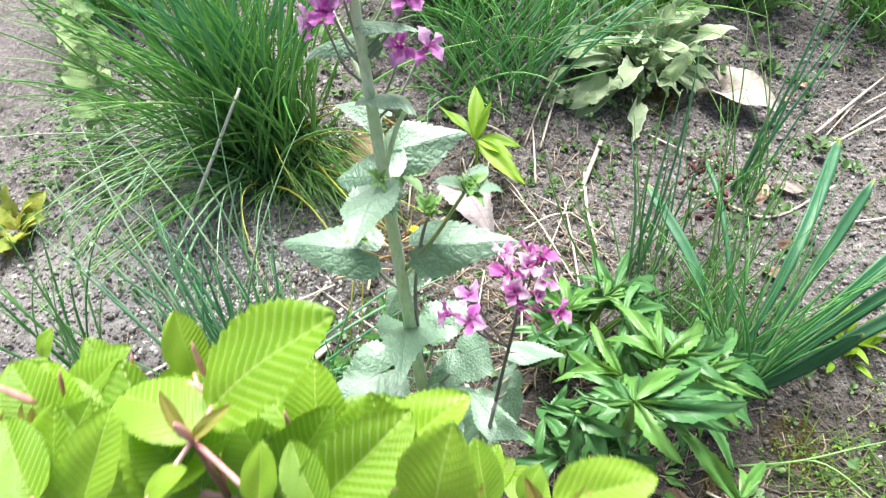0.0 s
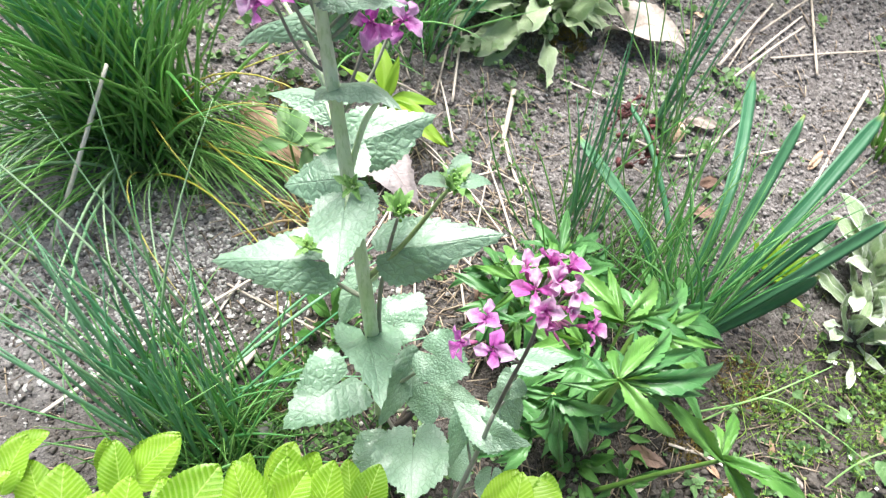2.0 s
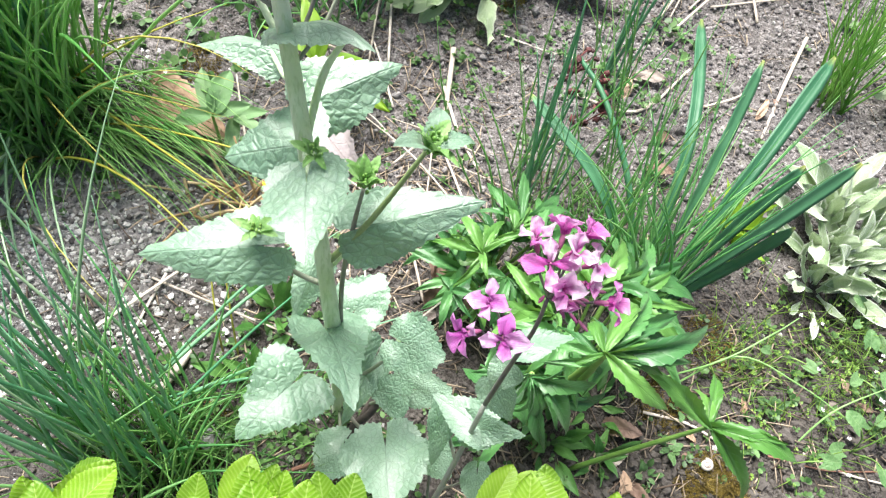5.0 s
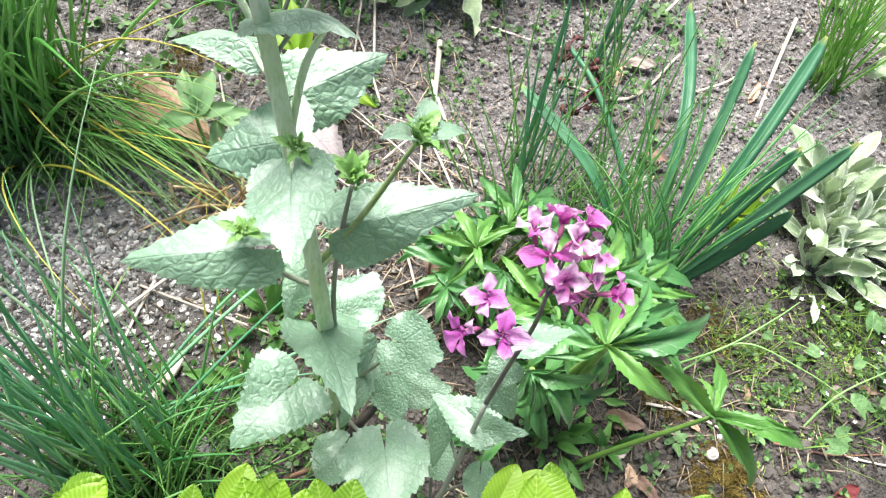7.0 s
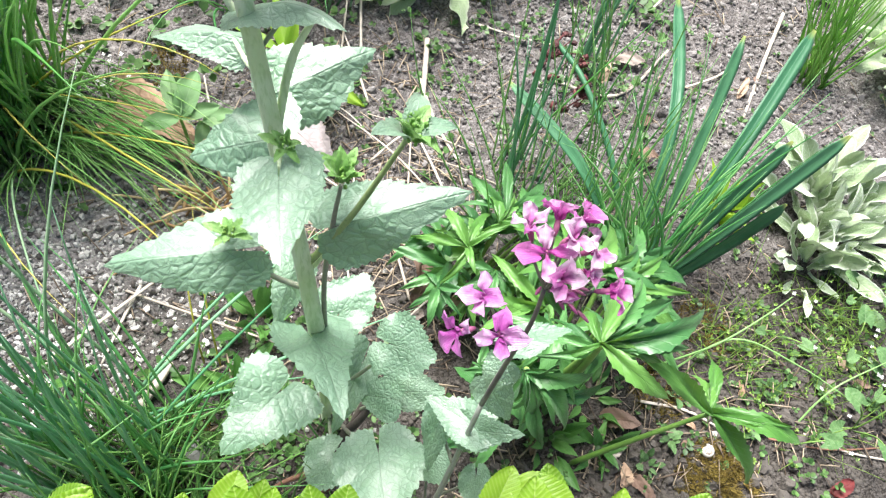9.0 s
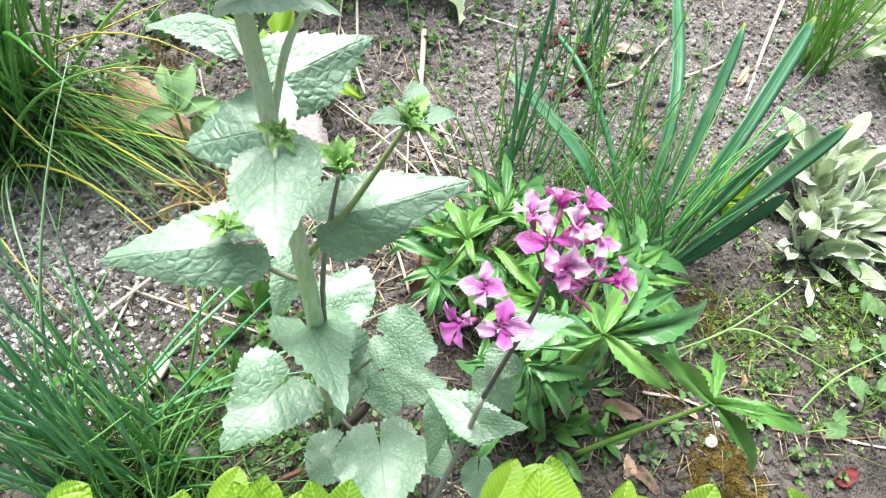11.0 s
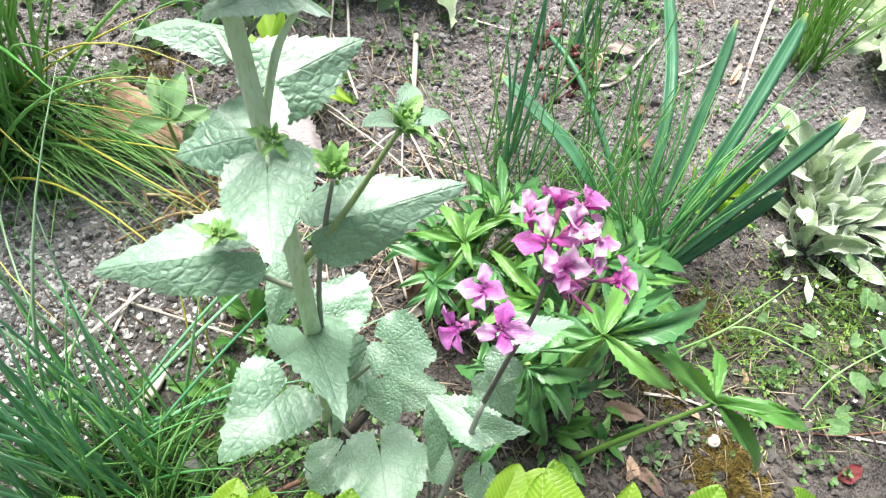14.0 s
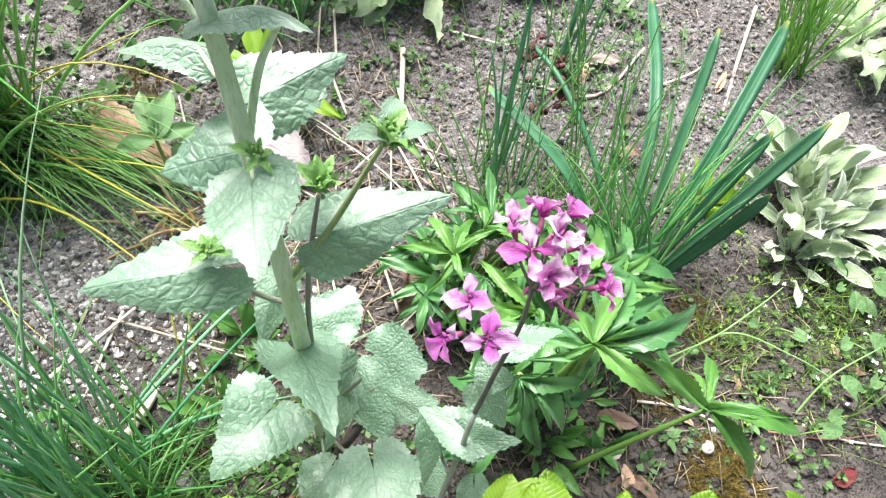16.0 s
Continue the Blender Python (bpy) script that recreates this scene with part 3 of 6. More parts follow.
POOLS = {"ridge": honesty_pool("ridge", 0.86, -0.42, 0.55, 1, 0.1), "broad": honesty_pool("broad", 1.08, 0.08, 0.35, 9, 0.05), "round": honesty_pool("round", 1.4, 0.05, 0.25, 20)}
young_leaves = [leaf_mesh(HONESTY_YOUNG, "oval", 0.42, 0.5, 0.9, 0.2, 0.03, 0.0, 18, 3, seed=s + 30) for s in range(3)]
outer_leaves = [leaf_mesh(HONESTY, "oval", 0.5, 0.4, 1.2, 0.16, 0.03, 0.0, 18, 3, seed=s + 35) for s in range(2)]
petals, purple_petals = ([leaf_mesh(skin, "petal", w, f, d, 0.0, rp * 1.4, 0.0, 14, 5, wild=0.09, seed=s + 40) for s, (w, f, d, rp) in enumerate([(0.56, 0.2, 0.9, 0.085), (0.48, -0.3, 0.5, 0.1), (0.6, 0.35, 1.5, 0.08)])] for skin in (PETAL, PETAL_PURPLE))


def calyx_mesh():
    bm = bmesh.new()
    tube(bm, [Vector((0, 0, z)) for z in (-0.006, -0.0048, -0.0024, 0.0, 0.0006)], (0.0006, 0.001, 0.0013, 0.0011, 0.0007), 8)
    return mesh_of(bm, CALYX)


CALYX_MESH = calyx_mesh()


def flower(parent, at, face, size=0.012, openness=0.75, seed=0, name="flower", pool=petals):
    """A four-petalled cross flower: calyx, and its petals under it."""
    q = random.Random(seed)
    up = Vector(face).normalized()
    m = Matrix.Translation(at) @ up.to_track_quat("Z", "Y").to_matrix().to_4x4() @ Matrix.Rotation(q.random() * 6.3, 4, "Z")
    calyx = hang(name, CALYX_MESH, parent, m)
    for k in range(4):
        a = k * math.pi / 2 + q.uniform(-0.22, 0.22)
        tilt = openness + q.uniform(-0.3, 0.25)
        way = Vector((math.cos(a) * math.sin(tilt), math.sin(a) * math.sin(tilt), math.cos(tilt)))
        face_way = Vector((-math.cos(a) * math.cos(tilt), -math.sin(a) * math.cos(tilt), math.sin(tilt)))
        hang("petal", q.choice(pool), calyx, m @ aim((0, 0, 0), way * size * q.uniform(0.88, 1.12), face_way))
    return calyx


def bud_mesh():
    bm = bmesh.new()
    tube(bm, [Vector((0, 0, z)) for z in (0, 0.002, 0.005, 0.008, 0.0095)], (0.0005, 0.001, 0.0013, 0.0009, 0.0003), 7)
    return mesh_of(bm, CALYX)


BUD_MESH = bud_mesh()


def bud_tuft(parent, at, up, size, seed, n=9, material=None):
    """The tight green tip of a shoot: small leaves and round buds."""
    q = random.Random(seed)
    at, up = Vector(at), Vector(up).normalized()
    bm = bmesh.new()
    for _ in range(16):
        c = at + Vector((q.gauss(0, 1), q.gauss(0, 1), q.gauss(0, 1))) * size * 0.13 + up * size * 0.25
        bmesh.ops.create_icosphere(bm, subdivisions=1, radius=size * q.uniform(0.035, 0.06), matrix=Matrix.Translation(c) @ Matrix.Diagonal((1, 1, 1.8, 1)))
    tuft = part("bud_head", bm, BUD, parent, "tight head of green buds")
    for k in range(n):
        a = k * 2.4 + q.random()
        side = up.orthogonal().normalized()
        side.rotate(Matrix.Rotation(a, 3, up))
        outer = k < 3 and size > 0.021
        way = (side * q.uniform(0.6, 1.0) + up * q.uniform(0.1, 0.5 if outer else 1.0)).normalized()
        hang("leaflet", q.choice(outer_leaves if outer else young_leaves), tuft, aim(at + side * size * 0.08, at + way * size * (q.uniform(1.1, 1.35) if outer else q.uniform(0.5, 0.95)), up - way * 0.3))


honesty = thing("honesty_plant", (-0.029, 0.313, 0), "tall honesty plant with toothed grey-green leaves and pink flowers", "plant")
line = [stem_at(0.56 * k / 12) for k in range(13)]
part("stem", rod(line, (0.0072, 0.0065, 0.0058, 0.005, 0.0042, 0.0034, 0.0026), 3, 12), HONESTY_STEM, honesty, "thick pale green upright stem")


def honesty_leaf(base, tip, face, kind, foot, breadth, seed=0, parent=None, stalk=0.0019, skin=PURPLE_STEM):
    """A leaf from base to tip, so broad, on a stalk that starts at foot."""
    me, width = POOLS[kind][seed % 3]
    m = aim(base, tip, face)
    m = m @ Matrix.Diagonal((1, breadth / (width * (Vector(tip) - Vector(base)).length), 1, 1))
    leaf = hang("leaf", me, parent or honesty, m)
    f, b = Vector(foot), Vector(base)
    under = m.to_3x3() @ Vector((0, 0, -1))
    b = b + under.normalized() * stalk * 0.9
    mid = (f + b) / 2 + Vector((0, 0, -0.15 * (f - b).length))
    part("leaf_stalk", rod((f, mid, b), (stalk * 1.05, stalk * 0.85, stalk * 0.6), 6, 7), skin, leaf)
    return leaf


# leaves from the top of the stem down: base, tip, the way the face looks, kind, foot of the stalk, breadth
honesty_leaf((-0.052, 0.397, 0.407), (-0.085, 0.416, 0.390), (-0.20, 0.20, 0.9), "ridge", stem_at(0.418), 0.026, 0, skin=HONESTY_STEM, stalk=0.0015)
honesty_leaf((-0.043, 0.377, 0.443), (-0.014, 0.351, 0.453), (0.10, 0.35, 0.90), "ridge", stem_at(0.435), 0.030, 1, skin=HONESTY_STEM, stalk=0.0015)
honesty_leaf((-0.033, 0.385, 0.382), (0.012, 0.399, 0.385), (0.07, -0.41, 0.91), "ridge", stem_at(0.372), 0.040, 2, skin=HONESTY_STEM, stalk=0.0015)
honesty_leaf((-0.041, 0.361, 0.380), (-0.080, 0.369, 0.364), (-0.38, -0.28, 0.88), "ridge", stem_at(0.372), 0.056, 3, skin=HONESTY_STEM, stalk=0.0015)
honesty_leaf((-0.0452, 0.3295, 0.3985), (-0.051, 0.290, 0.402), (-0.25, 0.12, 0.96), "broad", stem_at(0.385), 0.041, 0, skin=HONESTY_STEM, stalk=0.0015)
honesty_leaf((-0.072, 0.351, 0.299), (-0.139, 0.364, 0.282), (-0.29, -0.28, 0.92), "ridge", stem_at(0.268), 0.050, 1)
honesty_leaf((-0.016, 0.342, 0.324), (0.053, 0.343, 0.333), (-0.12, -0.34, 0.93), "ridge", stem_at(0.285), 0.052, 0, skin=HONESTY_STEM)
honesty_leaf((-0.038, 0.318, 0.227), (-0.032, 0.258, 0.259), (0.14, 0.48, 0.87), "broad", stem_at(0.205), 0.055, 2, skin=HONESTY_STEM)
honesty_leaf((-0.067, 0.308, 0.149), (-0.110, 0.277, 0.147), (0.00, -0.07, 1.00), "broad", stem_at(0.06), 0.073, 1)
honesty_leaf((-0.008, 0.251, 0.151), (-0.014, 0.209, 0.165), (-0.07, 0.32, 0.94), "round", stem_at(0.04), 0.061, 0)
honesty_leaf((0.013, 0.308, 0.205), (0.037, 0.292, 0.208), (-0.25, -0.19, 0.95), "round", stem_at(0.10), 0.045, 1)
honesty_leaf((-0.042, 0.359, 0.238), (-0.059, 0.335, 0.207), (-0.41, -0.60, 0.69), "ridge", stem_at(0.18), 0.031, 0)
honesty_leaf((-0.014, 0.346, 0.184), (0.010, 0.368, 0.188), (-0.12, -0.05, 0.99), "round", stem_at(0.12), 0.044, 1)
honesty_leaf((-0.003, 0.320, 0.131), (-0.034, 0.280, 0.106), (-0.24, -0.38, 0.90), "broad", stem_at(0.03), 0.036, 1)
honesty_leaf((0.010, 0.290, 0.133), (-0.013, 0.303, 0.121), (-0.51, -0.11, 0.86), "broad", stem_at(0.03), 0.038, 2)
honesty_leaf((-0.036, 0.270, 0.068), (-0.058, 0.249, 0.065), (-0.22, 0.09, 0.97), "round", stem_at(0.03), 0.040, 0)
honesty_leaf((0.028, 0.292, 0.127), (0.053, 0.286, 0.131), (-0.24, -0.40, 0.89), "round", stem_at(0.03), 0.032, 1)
# side shoots and bud tufts
part("side_shoot", rod((stem_at(0.29), (-0.012, 0.342, 0.33), (0.013, 0.347, 0.386)), (0.0022, 0.0017, 0.0012), 6, 7), SHOOT_STEM, honesty, "olive-green side shoot")
for foot, mid, tip, r in ((stem_at(0.385), (-0.032, 0.369, 0.419), (-0.022, 0.371, 0.440), 0.002), (stem_at(0.43), (-0.06, 0.40, 0.455), (-0.072, 0.42, 0.47), 0.0016)):
    part("side_shoot", rod((foot, mid, tip), (r, r * 0.9, r * 0.6), 6, 7), HONESTY_STEM, honesty)
part("side_shoot", rod((stem_at(0.15) + Vector((0.004, 0, 0)), (-0.028, 0.332, 0.256), (-0.021, 0.343, 0.318), (-0.014, 0.353, 0.348)), (0.0018, 0.0016, 0.0014, 0.001), 5, 7), PURPLE_STEM, honesty)
bud_tuft(honesty, (0.013, 0.347, 0.386), (0.5, 0.3, 0.9), 0.023, 1, 11)
bud_tuft(honesty, (-0.014, 0.353, 0.348), (0.1, 0.2, 1), 0.02, 2)
bud_tuft(honesty, (-0.040, 0.342, 0.402), (0.0, -0.2, 1), 0.013, 3, 7)
bud_tuft(honesty, (-0.071, 0.356, 0.307), (-0.2, 0.2, 1), 0.018, 4)
# the flowering top
for k, (x, y, z, fx, fy, fz) in enumerate(((-0.0627, 0.382, 0.501, -0.2, -0.65, 0.65), (-0.0555, 0.388, 0.512, 0.1, -0.6, 0.7), (-0.074, 0.386, 0.490, -0.8, -0.4, 0.2), (-0.072, 0.396, 0.508, -0.6, -0.1, 0.8), (-0.054, 0.40, 0.505, 0.2, -0.2, 0.9),
                                           (-0.0193, 0.388, 0.507, 0.1, -0.6, 0.7), (-0.0255, 0.388, 0.472, -0.1, -0.75, 0.5), (-0.0109, 0.394, 0.466, 0.6, -0.45, 0.6), (-0.012, 0.402, 0.512, 0.5, -0.2, 0.8), (-0.027, 0.40, 0.516, -0.2, -0.2, 1.0),
                                           (-0.05, 0.40, 0.54, 0.0, -0.4, 1), (-0.038, 0.405, 0.545, 0.3, -0.2, 1), (-0.06, 0.41, 0.545, -0.3, 0, 1))):
    fl = flower(honesty, (x, y, z), (fx, fy, fz), 0.013, 1.1, 100 + k, pool=purple_petals)
    root = stem_at(z - 0.04)
    part("flower_stalk", rod((root, (root + Vector((x, y, z))) / 2 + Vector((0, 0, -0.006)), Vector((x, y, z)) - Vector((fx, fy, fz)).normalized() * 0.006), (0.001, 0.0009, 0.0008), 4, 5), PURPLE_STEM, fl)
honesty_leaf((-0.0505, 0.390, 0.476), (-0.0917, 0.40, 0.446), (-0.3, -0.1, 0.9), "ridge", stem_at(0.474), 0.023, 1, skin=HONESTY_STEM, stalk=0.0012)
honesty_leaf((-0.040, 0.386, 0.492), (-0.0107, 0.37, 0.499), (0.1, 0.3, 0.9), "ridge", stem_at(0.488), 0.018, 2, skin=HONESTY_STEM, stalk=0.0012)
honesty_leaf((-0.05, 0.392, 0.53), (-0.043, 0.372, 0.527), (0.0, -0.3, 1), "ridge", stem_at(0.525), 0.018, 0, skin=HONESTY_STEM, stalk=0.001)
# dark old stem and brown runners at the foot
part("old_stem", rod(((0.02, 0.312, 0.105), (0.007, 0.304, 0.085), (-0.008, 0.292, 0.072), (-0.02, 0.288, 0.05), (-0.035, 0.275, 0.025), (-0.04, 0.268, -0.004)), (0.0012, 0.0036, 0.0032, 0.0045, 0.0036, 0.004), 6, 8), DARK_STEM, honesty, "dark wiry old stem")
part("old_stem", rod(((0.026, 0.305, 0.115), (0.009, 0.310, 0.09), (-0.012, 0.294, 0.062), (-0.022, 0.278, 0.04), (-0.03, 0.262, -0.004)), (0.0022, 0.003, 0.0034, 0.003, 0.003), 6, 8), DARK_STEM, honesty, "dark wiry old stem")
part("old_stem", rod(((-0.036, 0.272, 0.02), (-0.055, 0.268, 0.026), (-0.078, 0.267, 0.014), (-0.1, 0.262, 0.004)), (0.003, 0.0024, 0.002, 0.0014), 6, 8), TWIG, honesty, "thin brown runner")

# ---- low honesty plant in flower ----
low = thing("honesty_plant", (0.012, 0.195, 0), "low young honesty plant with a pink flower head", "plant")
low_line = [(0.012, 0.195, -0.003), (0.02, 0.208, 0.12), (0.033, 0.231, 0.21), (0.040, 0.246, 0.273), (0.044, 0.253, 0.322), (0.048, 0.259, 0.364), (0.050, 0.266, 0.388)]
part("stem", rod(low_line[:4], (0.0025, 0.0022, 0.0018, 0.0015), 4, 9), LOW_STEM, low, "slim grey-green stem")
part("stem", rod(low_line[3:], (0.0015, 0.0013, 0.0011, 0.0009), 4, 9), FLOWER_STEM, low, "slim purplish flower stem")
honesty_leaf((0.041, 0.241, 0.237), (0.019, 0.266, 0.231), (-0.02, 0.21, 0.98), "broad", (0.036, 0.238, 0.24), 0.031, 0, parent=low, stalk=0.0012)
honesty_leaf((0.040, 0.239, 0.236), (0.066, 0.227, 0.249), (-0.49, -0.11, 0.87), "broad", (0.036, 0.238, 0.24), 0.027, 1, parent=low, stalk=0.0012)
honesty_leaf((0.050, 0.258, 0.296), (0.043, 0.251, 0.281), (-0.74, -0.41, 0.54), "broad", (0.041, 0.249, 0.295), 0.023, 2, parent=low, stalk=0.0012)
honesty_leaf((0.048, 0.253, 0.272), (0.057, 0.236, 0.256), (-0.31, -0.73, 0.61), "broad", (0.040, 0.246, 0.275), 0.024, 0, parent=low, stalk=0.0012)
honesty_leaf((0.028, 0.254, 0.211), (0.016, 0.228, 0.186), (-0.62, -0.37, 0.69), "broad", (0.03, 0.228, 0.2), 0.025, 1, parent=low, stalk=0.0012)
honesty_leaf((0.056, 0.263, 0.322), (0.085, 0.263, 0.319), (0.10, 0.31, 0.94), "broad", (0.044, 0.253, 0.32), 0.020, 0, parent=low, stalk=0.0012)
honesty_leaf((0.044, 0.215, 0.188), (0.039, 0.199, 0.180), (-0.24, -0.37, 0.90), "round", (0.024, 0.215, 0.15), 0.021, 0, parent=low, stalk=0.0012)
honesty_leaf((0.026, 0.242, 0.150), (0.032, 0.220, 0.154), (-0.46, 0.03, 0.89), "round", (0.02, 0.21, 0.1), 0.031, 1, parent=low, stalk=0.0012)
cluster = Vector((0.05, 0.268, 0.398))
# where each flower opens, the way it looks, how wide
for k, (x, y, z, fx, fy, fz, wide) in enumerate(((0.043, 0.270, 0.417, -0.35, -0.35, 0.9, 1.25), (0.041, 0.281, 0.415, -0.2, 0.5, 0.85, 0.8), (0.060, 0.278, 0.417, 0.6, 0.25, 0.75, 0.95), (0.052, 0.272, 0.420, 0.25, -0.1, 1.0, 0.8),
                                                 (0.070, 0.255, 0.400, 0.7, -0.35, 0.5, 0.9), (0.058, 0.262, 0.409, 0.4, -0.5, 0.7, 0.5), (0.050, 0.259, 0.405, 0.0, -0.9, 0.3, 0.45), (0.055, 0.284, 0.411, 0.3, 0.7, 0.6, 0.8),
                                                 (0.062, 0.268, 0.414, 0.5, -0.2, 0.8, 1.1), (0.047, 0.262, 0.412, -0.1, -0.6, 0.7, 0.9), (0.0235, 0.249, 0.395, -0.35, -0.45, 0.85, 1.3), (0.022, 0.265, 0.394, -0.5, 0.1, 0.8, 1.0), (0.0105, 0.255, 0.391, -0.95, -0.1, 0.2, 1.1))):
    at = Vector((x, y, z))
    face = Vector((fx, fy, fz))
    fl = flower(low, at, face, 0.0109 if k not in (5, 6) else 0.0075, wide, k, pool=petals if k < 10 else purple_petals)
    root = Vector(low_line[-1]) if k < 10 else Vector((0.046, 0.256, 0.345))
    part("flower_stalk", rod((root, (root + at) / 2 + Vector((0, 0, -0.004)), at - face.normalized() * 0.006), (0.0008, 0.0007, 0.0006), 4, 5), FLOWER_STEM, fl)
for k in range(9):
    at = cluster + Vector((rng.gauss(0.006, 0.007), rng.gauss(-0.008, 0.004), rng.gauss(-0.002, 0.004)))
    hang("bud", BUD_MESH, low, Matrix.Translation(at) @ (at - cluster + Vector((0, 0, 0.004))).to_track_quat("Z", "Y").to_matrix().to_4x4() @ Matrix.Scale(0.7, 4))

# ---- hellebores ----
leaflets = [leaf_mesh(HELLEBORE, "lance", w, 0.7, d, 0.13, 0.03, 0.0, 24, 3, wild=0.05, seed=s + 60) for s, (w, d) in enumerate([(0.17, 1.2), (0.21, 1.7), (0.15, 0.8), (0.19, 1.5)])]
long_leaflets = [leaf_mesh(HELLEBORE, "lance", w, 0.8, d, 0.11, 0.03, 0.0, 26, 3, wild=0.05, seed=s + 65) for s, (w, d) in enumerate([(0.13, 1.2), (0.155, 1.6), (0.12, 0.8)])]
new_leaflets = [leaf_mesh(HELLEBORE_NEW, "lance", w, 0.7, d, 0.13, 0.03, 0.0, 24, 3, wild=0.05, seed=s + 70) for s, (w, d) in enumerate([(0.16, 1.2), (0.185, 1.7), (0.14, 0.8)])]


def palm_leaf(parent, foot, hub, tips, pool, face=(0, -0.2, 1), r=0.003, skin=HELLEBORE_NEW, bend=0.02, fill=0.55):
    """A fan of leaflets on one stalk."""
    f, h = Vector(foot), Vector(hub)
    stalk = part("leaf_stalk", rod((f, (f + h) / 2 + Vector((0, 0, bend)), h), (r * 1.2, r, r * 0.8), 6, 8), skin, parent)
    q = random.Random(round(h.x * 9000))
    tips = sorted((Vector(t) for t in tips), key=lambda t: math.atan2(t.y - h.y, t.x - h.x))
    between = [h + ((a - h) + (b - h)).normalized() * min((a - h).length, (b - h).length) * q.uniform(0.75, 0.95) + Vector((0, 0, q.uniform(-0.012, 0.004))) for a, b in zip(tips, tips[1:]) if ((a - h) + (b - h)).length > 0.03 and q.random() < fill]
    for k, t in enumerate(tips + between):
        tilt = Vector((q.uniform(-0.5, 0.5), q.uniform(-0.5, 0.5), 0))
        hang("leaflet", pool[k % len(pool)], stalk, aim(h, t, Vector(face) + tilt))


def fan(hub, axis_way, up, length, n, spread, seed, droop=0.25):
    q = random.Random(seed)
    x, z = Vector(axis_way).normalized(), Vector(up)
    z = (z - x * z.dot(x)).normalized()
    y = z.cross(x)
    out = []
    for k in range(n):
        a = radians(spread * (k / (n - 1) - 0.5))
        out.append(Vector(hub) + (x * math.cos(a) + y * math.sin(a) - z * droop * q.uniform(0.5, 1.4)) * length * q.uniform(0.85, 1.1) * (1 - 0.25 * abs(a) / 3))
    return out


HELL_STALK = plain_material("hellebore_stalk", (0.13, 0.26, 0.05), (0.25, 0.4, 0.1), 60.0, 0.45, 0.3)
hell = thing("hellebore", (0.17, 0.27, 0), "leafy green hellebore with fingered glossy leaves", "plant", "hellebores")
palm_leaf(hell, (0.165, 0.285, 0), (0.155, 0.279, 0.187), [(0.251, 0.289, 0.182), (0.239, 0.305, 0.164), (0.224, 0.330, 0.159), (0.162, 0.315, 0.171), (0.108, 0.283, 0.188), (0.138, 0.312, 0.163), (0.229, 0.264, 0.177)], long_leaflets, (0, -0.2, 1), 0.0032, HELL_STALK, 0.02, 0.25)
palm_leaf(hell, (0.17, 0.275, 0), (0.154, 0.278, 0.198), [(0.195, 0.231, 0.183), (0.232, 0.279, 0.173), (0.215, 0.321, 0.153), (0.163, 0.309, 0.168), (0.128, 0.275, 0.190)], new_leaflets, (0, -0.2, 1), 0.0032, HELL_STALK, 0.02, 0.25)
palm_leaf(hell, (0.155, 0.27, 0), (0.114, 0.284, 0.145), [(0.124, 0.231, 0.092), (0.106, 0.253, 0.097), (0.143, 0.239, 0.100), (0.081, 0.303, 0.123), (0.097, 0.280, 0.084), (0.167, 0.270, 0.142), (0.132, 0.279, 0.170)], leaflets, (0, -0.5, 0.8), 0.003, HELL_STALK, 0.02)
palm_leaf(hell, (0.172, 0.219, -0.004), (0.251, 0.219, 0.130), [(0.302, 0.191, 0.148), (0.316, 0.176, 0.129), (0.287, 0.161, 0.082), (0.285, 0.262, 0.110), (0.184, 0.281, 0.168), (0.260, 0.255, 0.105)], new_leaflets, (0, -0.3, 1), 0.0022, HELL_STALK, 0.015, 0.0)
palm_leaf(hell, (0.18, 0.30, 0), (0.220, 0.354, 0.113), [(0.267, 0.378, 0.101), (0.203, 0.395, 0.103), (0.256, 0.360, 0.102), (0.193, 0.337, 0.121), (0.258, 0.326, 0.122), (0.253, 0.391, 0.092)], leaflets, (0, -0.3, 1), 0.0028, HELL_STALK, 0.02)
palm_leaf(hell, (0.175, 0.285, 0), (0.192, 0.303, 0.140), [(0.255, 0.279, 0.135), (0.153, 0.305, 0.131), (0.254, 0.303, 0.133), (0.205, 0.34, 0.13)], leaflets, (0, -0.3, 1), 0.003, HELL_STALK, 0.02)
palm_leaf(hell, (0.15, 0.275, 0), (0.152, 0.303, 0.107), [(0.116, 0.321, 0.106), (0.143, 0.338, 0.098), (0.178, 0.338, 0.107)], leaflets, (0, -0.3, 1), 0.0028, HELL_STALK, 0.02)
low_fans = random.Random(77)
for k in range(6):
    a, d = k * 2.4 + 0.6, 0.02 + 0.055 * math.sqrt(low_fans.random())
    hub = Vector((0.2 + 0.9 * d * math.cos(a), 0.34 + 0.45 * d * math.sin(a), low_fans.uniform(0.075, 0.115)))
    out_way = Vector((math.cos(a), math.sin(a) - 0.3, low_fans.uniform(-0.1, 0.5)))
    palm_leaf(hell, (0.185 + 0.01 * math.cos(a), 0.305 + 0.008 * math.sin(a), -0.003), hub, fan(hub, out_way, (0, 0, 1), low_fans.uniform(0.055, 0.08), 5, 150, k), new_leaflets if k % 2 else leaflets, (0, -0.2, 1), 0.0018, HELL_STALK, 0.015, 0.3)
